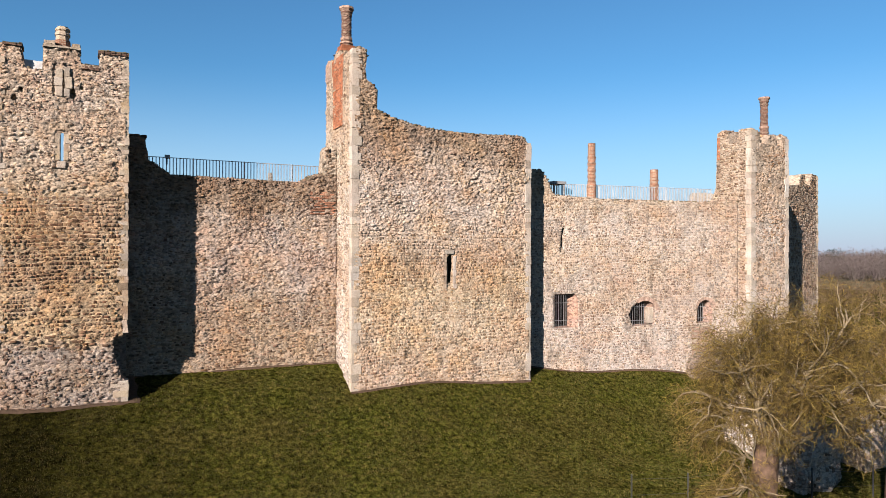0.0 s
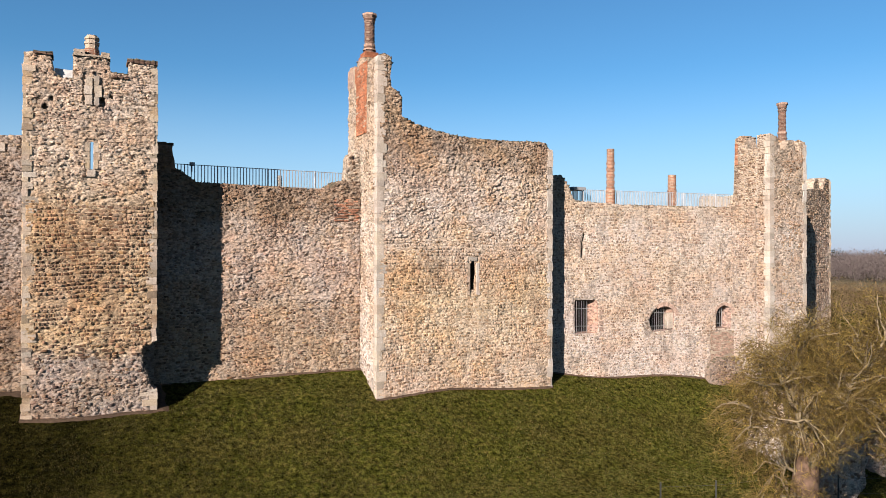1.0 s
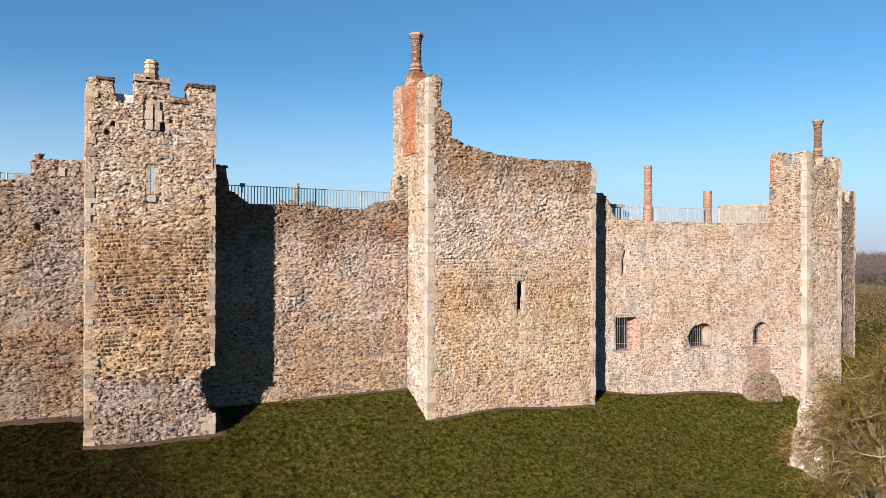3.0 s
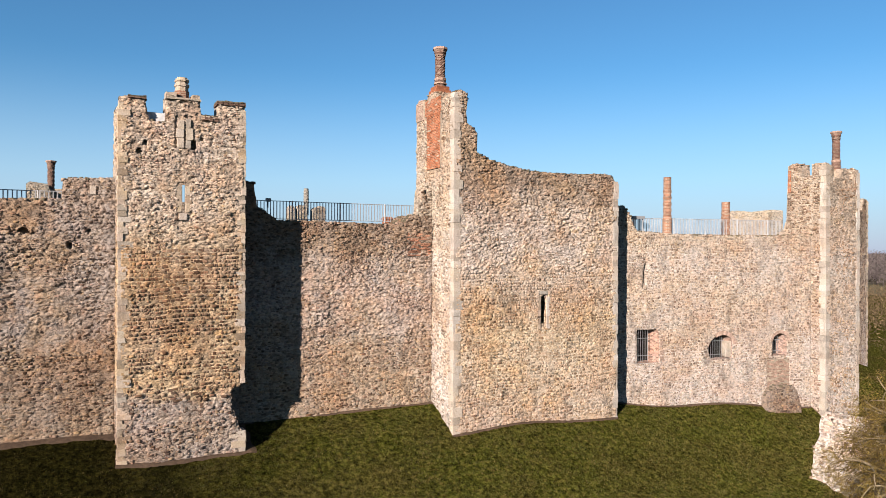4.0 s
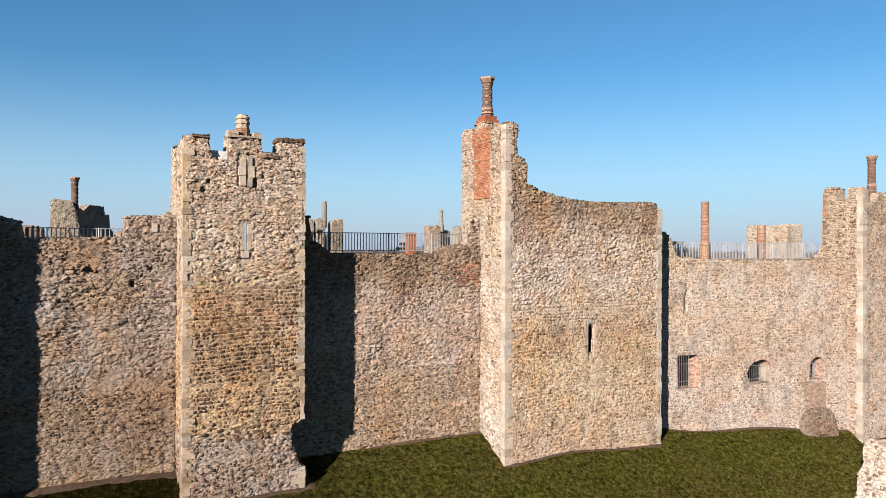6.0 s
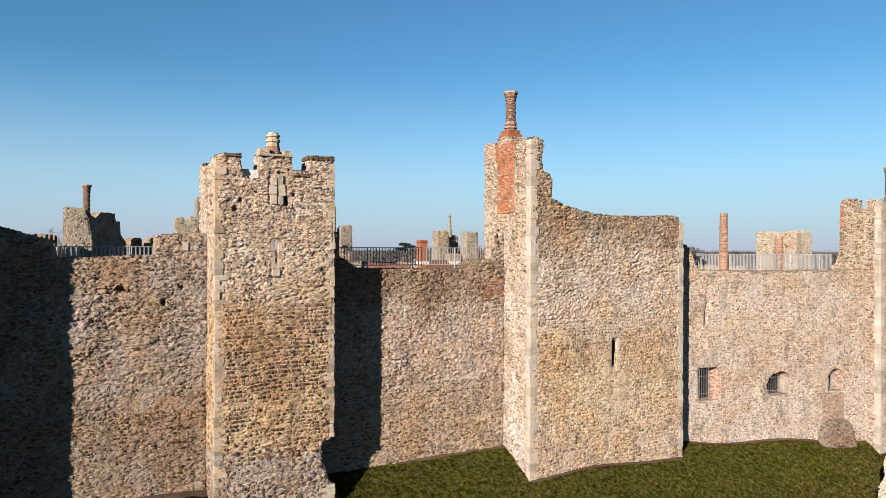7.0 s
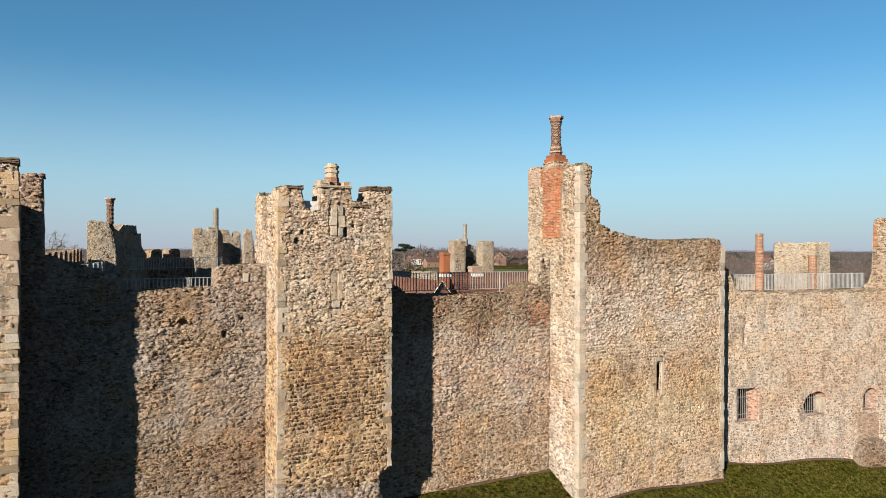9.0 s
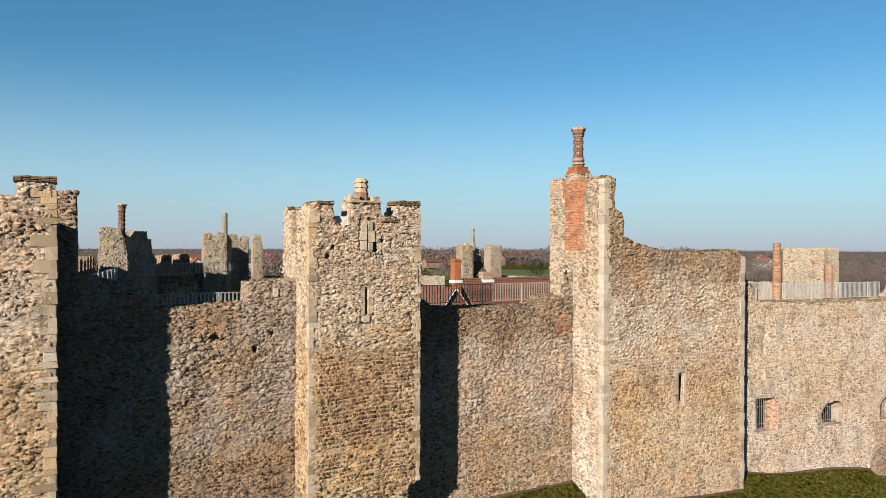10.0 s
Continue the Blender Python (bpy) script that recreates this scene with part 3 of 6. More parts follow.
def ground_z(x, y):
    x, y = np.asarray(x, float), np.asarray(y, float)
    z = np.interp(y, (-140, -60, -14, -4, 8, 16, 20, 23, 25.5, 27, 29, 31, 33.5, 36, 40), (-3, -2.5, -2.0, -3.6, -4.6, -4.35, -3.95, -3.5, -2.9, -2.2, -0.9, 0.3, 1.3, 1.6, 2.0))
    z = z - 0.4 * smooth(14, 22, x) * (1 - smooth(25, 32, x)) * smooth(20, 28, y) + 0.3 * (1 - smooth(-5, -1, x)) * smooth(27, 32, y)
    far = np.maximum(np.maximum(smooth(55, 75, np.hypot(x - 20, y - 58)), smooth(40, 62, x)), smooth(30, 60, -x))
    z = z * (1 - far) - 3.0 * far
    z = z + 0.10 * np.sin(x * 0.7 + 1.3 * np.sin(y * 0.5)) * np.sin(y * 0.9 + x * 0.2) * (y < 33) * (1 - far)
    return z


def axis(lo, hi, step, reach):
    fine = np.arange(lo, hi + 0.01, step)
    grow = np.cumsum(step * 1.25 ** np.arange(1, 60))
    grow = grow[grow < reach]
    return np.concatenate([(lo - grow)[::-1], fine, hi + grow])


gx, gy = axis(-20, 46, 0.5, 4000), axis(6, 36, 0.5, 4000)
GX, GY = np.meshgrid(gx, gy)
GZ = ground_z(GX, GY)
nx, ny = len(gx), len(gy)
quads = [(j * nx + i, j * nx + i + 1, (j + 1) * nx + i + 1, (j + 1) * nx + i) for j in range(ny - 1) for i in range(nx - 1)]
GRASS, ns, ls, b = mat("turf")
n1, n2 = noise_at(ns, ls, 3.2, 6, 0.75), noise_at(ns, ls, 0.35, 5, 0.65)
n3 = noise_at(ns, ls, 5.0, 7, 0.78)
r1 = ramp(ns, (0.33, (0.022, 0.021, 0.0046)), (0.5, (0.044, 0.044, 0.0080)), (0.68, (0.070, 0.051, 0.015)))
ls.new(n1, r1.inputs[0])
r2 = ramp(ns, (0.42, (0.0,)), (0.6, (0.7,)))
ls.new(n2, r2.inputs[0])
c = blend(ns, ls, r2.outputs[0], r1.outputs[0], (0.046, 0.036, 0.0105))
g = ns.new("ShaderNodeNewGeometry")
sep = ns.new("ShaderNodeSeparateXYZ")
ls.new(g.outputs["Position"], sep.inputs[0])
# the turf colour drops to near-black towards the west end, with a ragged edge
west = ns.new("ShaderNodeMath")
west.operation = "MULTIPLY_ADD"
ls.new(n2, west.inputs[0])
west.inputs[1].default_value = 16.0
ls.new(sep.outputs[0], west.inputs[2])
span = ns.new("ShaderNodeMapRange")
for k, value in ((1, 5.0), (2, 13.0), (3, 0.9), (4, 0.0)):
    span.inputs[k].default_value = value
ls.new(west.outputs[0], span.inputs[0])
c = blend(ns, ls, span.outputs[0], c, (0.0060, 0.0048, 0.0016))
r3 = ramp(ns, (0.37, (0.12,)), (0.5, (0.75,)), (0.65, (2.1,)))
ls.new(n3, r3.inputs[0])
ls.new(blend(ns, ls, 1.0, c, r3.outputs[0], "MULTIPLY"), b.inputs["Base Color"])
b.inputs["Roughness"].default_value, b.inputs["Specular IOR Level"].default_value = 0.95, 0.0
bump(ns, ls, b, noise_at(ns, ls, 5.5, 7, 0.75), 1.0, 0.3)
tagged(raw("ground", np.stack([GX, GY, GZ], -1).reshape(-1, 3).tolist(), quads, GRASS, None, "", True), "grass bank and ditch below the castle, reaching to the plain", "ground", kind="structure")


# ---- left tower: tall, square, with three merlons and a stub of a chimney ----
rng = np.random.default_rng(5)
tower = thing("tower", (-1.05, 31.9, 0.3), "tall square flint tower with cream corner stones and broken battlements", "tower", "mural towers")
LF = Face((-3.4, 31.2), (1.3, 31.2))
l_poly = [(0.0, -0.8), (0.0, 14.5), (0.42, 14.62), (0.9, 14.5), (1.06, 13.68), (1.62, 13.70), (1.66, 14.73), (2.92, 14.62), (2.97, 14.08), (3.61, 14.06), (3.65, 14.68), (4.69, 14.6),
          (4.69, 3.3), (4.5, 3.22), (4.22, 2.9), (4.2, 2.3), (4.4, 1.8), (4.5, 1.4), (4.68, 1.2), (4.72, -0.8)]
l_slit = [(2.27, 10.15), (2.37, 10.15), (2.37, 11.25), (2.27, 11.25)]
l_recess = [(2.58, 12.66), (2.70, 12.58), (2.80, 12.7), (2.78, 13.0), (2.70, 13.08), (2.60, 12.98)]
l_pits = [[(0.52, 12.42), (0.7, 12.3), (0.84, 12.5), (0.72, 12.66)], [(0.8, 12.75), (1.0, 12.68), (1.02, 12.92), (0.86, 12.98)], [(2.9, 13.02), (3.06, 12.98), (3.1, 13.14), (2.96, 13.2)]]
l_out = ragged(l_poly, rng, amount=0.04)
l_splay = [(1.85, 9.5), (2.8, 9.5), (2.8, 11.4), (1.85, 11.4)]
slab("front_wall", LF, l_out, 1.0, MORTAR_L, tower, holes=[l_splay, l_recess, *l_pits])
pocket(LF, (2.4, 2.95), (12.4, 13.3), tower, MORTAR_L, 0.34)
pocket(LF, (0.4, 1.12), (12.2, 13.1), tower, MORTAR_L, 0.22)
pocket(LF, (2.95, 3.2), (12.9, 13.3), tower, MORTAR_L, 0.2)
slab("slit_frame", LF, [(1.846, 9.496), (2.804, 9.496), (2.804, 11.404), (1.846, 11.404)], 0.09, MORTAR_L, tower, "thin stone screen with an arrow slit", [l_slit])
rubble(LF, [(0, -0.8), (0, 3.3), (4.5, 3.3), (4.22, 2.9), (4.2, 2.3), (4.4, 1.8), (4.5, 1.4), (4.68, 1.2), (4.72, -0.8)], tower, STONE_L, 11, margins=(0.22, 0.1), singles=60, focus=(2.4, 2.6), bed=MORTAR_L, course=(0.08, 0.14), size=(0.07, 0.26), pit=0.07, depth=(0.01, 0.045), bare=0.35)
rubble(LF, [(0, 3.05), (0, 8.75), (4.69, 8.75), (4.55, 3.05)], tower, STONE_L, 17, margins=(0.22, 0.22), singles=230, focus=(2.4, 7.6), size=(0.07, 0.22), course=(0.13, 0.165), depth=(0.014, 0.045), wobble=0.004, bed=MORTAR_L, bare=0.08, amp=0.5, pit=0.04, fill=1.0, rise=0.76, split=0.08, bury=0.4)
rubble(LF, [(0, 8.45), *l_poly[1:12], (4.69, 8.45)], tower, STONE_L, 18, [[(2.12, 9.5), (2.5, 9.5), (2.5, 11.3), (2.12, 11.3)], [(2.02, 12.7), (2.7, 12.7), (2.7, 13.95), (2.02, 13.95)], drawn_in(l_recess, 0.8), *map(drawn_in, l_pits)], margins=(0.22, 0.22), singles=100, focus=(2.4, 9.2), bed=MORTAR_L, amp=1.1, pit=0.08, depth=(0.006, 0.034), size=(0.05, 0.17), course=(0.05, 0.09), wobble=0.014, bare=0.62, grain=0.036, lumps=0.09, split=0.4)
capping(LF, l_poly, 1.0, tower, MOSS, 12, 13)
LS = Face((-3.4, 34.7), (-3.4, 32.2))
ls_poly = [(0.0, -0.5), (0.0, 14.2), (0.25, 14.5), (0.95, 14.45), (1.0, 13.0), (1.85, 12.9), (1.9, 14.3), (2.5, 14.4), (2.5, -0.5)]
slab("side_wall", LS, ragged(ls_poly, rng), 0.9, MORTAR_L, tower)
rubble(LS, ls_poly, tower, STONE_L, 13, singles=0, bed=MORTAR_L)
capping(LS, ls_poly, 0.9, tower, MOSS, 14, 13)
LSF = Face((-3.4, 32.2), (-3.4, 31.2))
rubble(LSF, [(0, -0.5), (0, 14.3), (1.0, 14.4), (1.0, -0.5)], tower, STONE_L, 15, margins=(0, 0.2), singles=0, bed=MORTAR_L)
LR = Face((1.3, 32.2), (1.3, 35.0))
lr_poly = [(0.0, -0.5), (0.0, 14.4), (0.6, 14.3), (0.9, 12.9), (1.6, 12.4), (2.8, 12.0), (2.8, -0.5)]
slab("side_wall", LR, ragged(lr_poly, rng), 0.9, MORTAR_L, tower)
rubble(LR, lr_poly, tower, STONE_L, 16, singles=0)
quoins(-3.4, 31.2, 1, 1, 0.0, 14.4, tower, ASHLAR, 21, (0.13, 0.34), (0.26, 0.56), (0.16, 0.36), 0.045)
quoins(1.29, 31.2, -1, 1, 3.2, 14.5, tower, ASHLAR, 22, (0.13, 0.34), (0.26, 0.52), (0.16, 0.36), 0.045)
quoins(1.3, 31.2, -1, 1, -0.4, 1.25, tower, ASHLAR, 23)
for z, h, w in ((10.16, 0.36, 0.15), (10.53, 0.3, 0.22), (10.84, 0.36, 0.16)):
    for sgn in (-1, 1):
        block("jamb_stone", ASHLAR, LF.matrix(2.32 + sgn * (0.075 + w / 2), z + h / 2, 0.0) @ Matrix.Diagonal((w, h - 0.004, 0.12, 1)), tower, int(h * 100))
# broken flue: two columns of dressed stone with an open joint between them
for i, (s, z, w, h) in enumerate(((2.20, 12.90, 0.29, 0.40), (2.18, 13.27, 0.34, 0.34), (2.21, 13.62, 0.28, 0.36), (2.48, 12.86, 0.22, 0.32), (2.53, 13.26, 0.31, 0.48), (2.48, 13.68, 0.22, 0.36), (2.30, 9.98, 0.36, 0.28))):
    block("ashlar_block", ASHLAR_PALE, LF.matrix(s, z, -0.01 + 0.006 * i % 0.02) @ Matrix.Rotation(0.05 * math.sin(5.0 * i), 4, "Z") @ Matrix.Diagonal((w * 0.84, h * 0.95, 0.15, 1)), tower, i)
# head of the tower: projecting course, shoulders behind it, tiled copings and a limewashed sill
for s0, s1, z0, z1, o0, o1, material, nm, label in (
        (1.64, 2.96, 14.60, 14.68, -0.9, 0.11, ASHLAR, "string_course", "thin projecting course of dressed stone"),
        (1.66, 2.05, 14.68, 14.90, -0.7, -0.05, ASHLAR, "coping_stone", ""), (2.62, 2.94, 14.68, 14.86, -0.7, -0.05, ASHLAR, "coping_stone", ""),
        (1.0, 1.66, 13.5, 14.05, -0.8, -0.2, LIMEWASH, "limewashed_sill", "patch of white limewash in the gap of the battlements")):
    bm = bmesh.new()
    box(bm, s0, s1, z0, z1, o0, o1, LF.matrix(0, 0))
    bmesh.ops.subdivide_edges(bm, edges=bm.edges[:], cuts=3, use_grid_fill=True)
    for v in bm.verts:
        v.co += noise.noise_vector(v.co * 3.3) * 0.035
    part(nm, bm, material, tower, label)
def tile_coping(face, s0, s1, z0, rows, parent):
    """Thin, uneven courses of tile on a wall top, the uppermost mossy."""
    for k in range(rows):
        bm = bmesh.new()
        n = int((s1 - s0) / 0.1)
        top = [(s0 + (s1 - s0) * i / n, z0 + 0.062 * k + 0.014 * math.sin(7.3 * i + 2.1 * k) + 0.01 * math.sin(19.0 * i)) for i in range(n + 1)]
        for (sa, za), (sb, zb) in zip(top, top[1:]):
            box(bm, sa, sb, min(za, zb), min(za, zb) + 0.05, -0.85 + 0.06 * k, 0.10 - 0.03 * k + 0.02 * math.sin(31.0 * sa), face.matrix(0, 0))
        part("tile_coping", bm, MOSS if k == rows - 1 else TILE_DARK, parent, "thin courses of dark weathered tile")


for s0, s1, z0, rows in ((3.0, 3.62, 13.86, 4), (3.58, 4.72, 14.56, 3), (0.3, 0.95, 14.5, 2)):
    tile_coping(LF, s0, s1, z0, rows, tower)


def round_stack(name, x, y, z0, z1, r, parent, material, cap=True, base=0.0, twist=10, seed=0, sides=10):
    """A round Tudor brick chimney: a plinth, a shaft cut with a raised spiral lattice, and a moulded cap."""
    bm = bmesh.new()
    rows = max(6, int((z1 - z0) / 0.062))
    n = 24
    grid = []
    for k in range(rows + 1):
        f = k / rows
        zz = z0 + (z1 - z0) * f
        ring = []
        for i in range(n):
            a = 2 * math.pi * i / n
            lump = 0.13 * r if (i + k) % 6 == 0 or (i - k) % 6 == 0 else 0.0
            rr = r * (1.0 + (0.22 if f < base else 0) + (0.3 if cap and f > 0.955 else 0.14 if cap and f > 0.93 else 0)) + (lump if base < f < 0.93 else 0)
            ring.append(bm.verts.new((x + rr * math.cos(a), y + rr * math.sin(a), zz)))
        grid.append(ring)
    for k in range(rows):
        for i in range(n):
            bm.faces.new((grid[k][i], grid[k][(i + 1) % n], grid[k + 1][(i + 1) % n], grid[k + 1][i]))
    bm.faces.new(grid[-1])
    ch = part(name, bm, material, parent, "spiral-cut red brick chimney shaft")
    if cap:
        bm = bmesh.new()
        bmesh.ops.create_cone(bm, cap_ends=True, segments=8, radius1=r * 1.15, radius2=r * 1.62, depth=0.14, matrix=Matrix.Translation((x, y, z1 + 0.05)))
        bmesh.ops.create_cone(bm, cap_ends=True, segments=8, radius1=r * 1.66, radius2=r * 1.6, depth=0.1, matrix=Matrix.Translation((x, y, z1 + 0.17)))
        part("cap", bm, BRICK_BROWN, ch, "moulded brick cap")
        bm = bmesh.new()
        bmesh.ops.create_cone(bm, cap_ends=True, segments=8, radius1=r * 1.35, radius2=r * 1.3, depth=0.12, matrix=Matrix.Translation((x, y, z0 + (z1 - z0) * base)))
        part("collar", bm, BRICK_BROWN, ch)
        for r1, r2, zz in ((1.5, 1.4, z0 + (z1 - z0) * base * 0.5), (1.2, 1.26, z1 - (z1 - z0) * 0.1)):
            bm = bmesh.new()
            bmesh.ops.create_cone(bm, cap_ends=True, segments=8, radius1=r * r1, radius2=r * r2, depth=0.08, matrix=Matrix.Translation((x, y, zz)))
            part("collar", bm, BRICK_BROWN, ch)
    return ch


def octagon(name, x, y, rings, material, parent, label=""):
    """A worn eight-sided shaft through rings of (height, radius)."""
    bm = bmesh.new()
    loops = []
    for z, r in rings:
        loops.append([bm.verts.new(Vector((x + r * math.cos(math.pi * (i + 0.5) / 4), y + r * math.sin(math.pi * (i + 0.5) / 4), z)) + noise.noise_vector(Vector((i * 1.7, z * 3.1, x))) * 0.022) for i in range(8)])
    for p, q in zip(loops, loops[1:]):
        for i in range(8):
            bm.faces.new((p[i], p[(i + 1) % 8], q[(i + 1) % 8], q[i]))
    bm.faces.new(loops[-1])
    return part(name, bm, material, parent, label)


stub = octagon("chimney", -1.1, 31.72, ((14.4, 0.31), (14.9, 0.30), (15.02, 0.30), (15.04, 0.27)), SHAFT, tower, "short red brick chimney stub")
octagon("shaft", -1.1, 31.72, ((15.02, 0.27), (15.2, 0.26), (15.22, 0.30), (15.3, 0.30), (15.34, 0.25), (15.42, 0.24)), ASHLAR, stub, "worn pale stone shaft")
octagon("cap", -1.1, 31.72, ((15.40, 0.24), (15.44, 0.29), (15.50, 0.28), (15.56, 0.21), (15.6, 0.2)), ASHLAR, stub, "worn stone chimney cap")


# ---- middle tower: wide, its front broken down in a curve, a pillar and a tall brick chimney at one corner ----
tower = thing("tower", (15.9, 32.0, 0.1), "wide flint tower, top broken in a curve beside a corner pillar", "tower", "mural towers")
MF = Face((10.87, 30.7), (20.84, 30.7))
m_poly = [(0.0, -0.8), (0.1, 16.1), (0.3, 16.3), (0.6, 16.2), (0.72, 15.9), (0.62, 15.2), (0.68, 14.75), (1.0, 14.55), (1.25, 14.3), (1.22, 13.4), (1.9, 13.08), (2.75, 12.9), (4.0, 12.7), (5.3, 12.64),
          (7.2, 12.66), (9.3, 12.75), (9.65, 12.62), (9.93, 12.3), (9.97, -0.8)]
m_slit = [(5.04, 5.02), (5.24, 5.02), (5.25, 5.55), (5.30, 5.75), (5.30, 6.25), (5.24, 6.42), (5.14, 6.46), (5.02, 6.36), (4.96, 6.12), (5.03, 5.95), (5.04, 5.6), (4.99, 5.48)]
m_splay = [(4.5, 4.7), (6.3, 4.7), (6.3, 6.7), (4.5, 6.7)]
slab("front_wall", MF, ragged(m_poly, rng, amount=0.06), 1.3, MORTAR_M, tower, holes=[m_splay])
slab("slit_frame", MF, [(4.496, 4.696), (6.304, 4.696), (6.304, 6.704), (4.496, 6.704)], 0.08, MORTAR_M, tower, "thin stone screen with an arrow slit", [m_slit])
# unseen wall, added to block light and keep the slit dark
slab("back_wall", Face((11.9, 35.2), (19.84, 35.2)), [(0, -0.5), (0, 9.4), (7.94, 9.4), (7.94, -0.5)], 1.0, MORTAR_M, tower)
M_HOLE = [[(4.9, 4.85), (5.41, 4.85), (5.41, 6.6), (4.9, 6.6)]]
rubble(MF, [(0.0, -0.8), (0.0, 7.6), (9.97, 7.6), (9.97, -0.8)], tower, STONE_M, 30, M_HOLE, margins=(0.29, 0.26), focus=(5.2, 4.0), singles=150, depth=(0.008, 0.026), size=(0.07, 0.22), course=(0.135, 0.165), bed=MORTAR_M, wobble=0.003, amp=0.45, bare=0.14, pit=0.03, fill=1.0, rise=0.74, split=0.06, bury=0.5, proud=-0.003, lumps=0.135)
rubble(MF, [(0.0, 7.3), *m_poly[1:-1], (9.97, 7.3)], tower, STONE_M, 31, M_HOLE, margins=(0.29, 0.26), focus=(5.2, 8.6), singles=150, depth=(0.008, 0.04), size=(0.05, 0.20), course=(0.06, 0.105), bed=MORTAR_M, wobble=0.012, amp=1.35, bare=0.55, grain=0.04, pit=0.085, split=0.2)
capping(MF, m_poly, 1.3, tower, STONE_M, 32, 11)
capping(MF, m_poly, 1.3, tower, MOSS, 36, 11, 0.16)
MS = Face((10.9, 34.9), (10.9, 32.0))
ms_poly = [(0.0, -0.5), (0.0, 16.2), (0.15, 16.42), (0.95, 16.4), (1.0, 16.05), (1.2, 16.0), (1.3, 16.55), (2.1, 16.6), (2.2, 16.2), (2.9, 16.35), (2.9, -0.5)]
ms_hole = [(1.2, 11.3), (1.5, 11.3), (1.5, 11.85), (1.35, 12.0), (1.2, 11.85)]
slab("side_wall", MS, ragged(ms_poly, rng), 1.0, MORTAR_E, tower, holes=[ms_hole])
rubble(MS, ms_poly, tower, STONE_E, 33, [ms_hole, [(1.26, 12.7), (2.84, 12.7), (2.84, 15.4), (1.26, 15.4)], [(0.0, 15.4), (2.9, 15.4), (2.9, 17), (0.0, 17)]], singles=0, bed=MORTAR_E)
MSF = Face((10.88, 32.0), (10.88, 30.7))
rubble(MSF, [(0, -0.5), (0, 16.2), (1.3, 16.2), (1.3, -0.5)], tower, STONE_E, 34, margins=(0, 0.2), singles=0, bed=MORTAR_E)
capping(MS, ms_poly, 1.0, tower, STONE_M, 35, 13)
MR = Face((20.84, 32.0), (20.84, 36.0))
mr_poly = [(0.0, -0.5), (0.0, 12.3), (1.0, 11.9), (4.0, 11.5), (4.0, -0.5)]
slab("side_wall", MR, ragged(mr_poly, rng), 1.0, MORTAR_M, tower)
quoins(10.87, 30.7, 1, 1, -0.3, 16.2, tower, ASHLAR_PALE, 41, (0.2, 0.46), (0.36, 0.52), (0.30, 0.40), 0.058, 0.002)
quoins(20.84, 30.7, -1, 1, -0.6, 12.4, tower, ASHLAR_PALE, 42, (0.2, 0.46), (0.34, 0.44), (0.28, 0.36), 0.058, 0.002)
for z, h, w in ((4.75, 0.24, 0.2), (5.0, 0.36, 0.13), (5.37, 0.32, 0.17), (5.7, 0.36, 0.13), (6.07, 0.3, 0.16)):
    for sgn in (-1, 1):
        block("jamb_stone", ASHLAR if sgn < 0 else ASHLAR_PALE, MF.matrix(5.14 + sgn * (0.19 + w / 2), z + h / 2, 0.012) @ Matrix.Diagonal((w, h - 0.004, 0.11, 1)), tower, int(h * 100))
block("lintel_stone", ASHLAR_PALE, MF.matrix(5.14, 6.57, 0.012) @ Matrix.Diagonal((0.46, 0.18, 0.11, 1)), tower)


def brick_panel(face, s0, s1, z0, z1, parent, seed, out=0.06, material=BRICK, skip=0.06, deep=0.12, bedded=True):
    """A patch of brickwork, each brick by itself, on a bed of mortar."""
    rng = np.random.default_rng(seed)
    if bedded:
        bm = bmesh.new()
        box(bm, s0, s1, z0, z1, -0.08, out - 0.015, face.matrix(0, 0))
        part("mortar_bed", bm, BRICK_MORTAR, parent)
    z, k = z0, 0
    while z < z1 - 0.05:
        s = s0 - (0.12 if k % 2 else 0)
        while s < s1 - 0.05:
            a, e = max(s, s0), min(s + 0.235, s1)
            if e - a > 0.07 and rng.random() > skip:
                block("brick", material, face.matrix((a + e) / 2, z + 0.0375, out - deep / 2 + rng.uniform(-0.012, 0.012)) @ Matrix.Diagonal((e - a - 0.014, 0.062, deep, 1)), parent, k)
            s += 0.245
        z += 0.08
        k += 1


brick_panel(MS, 1.12, 2.88, 15.45, 16.25, tower, 51)
brick_panel(MS, 1.3, 2.78, 12.74, 15.45, tower, 52)
brick_panel(MS, 0.03, 0.92, 15.35, 16.3, tower, 53, 0.06, BRICK_PINK)
bm = bmesh.new()
box(bm, 11.0, 11.85, 32.85, 33.7, 16.3, 16.75)
box(bm, 11.07, 11.78, 32.92, 33.63, 16.75, 16.95)
part("chimney_base", bm, BRICK, tower)
round_stack("chimney", 11.43, 33.27, 16.9, 18.72, 0.235, tower, SHAFT_DARK, True, 0.24)


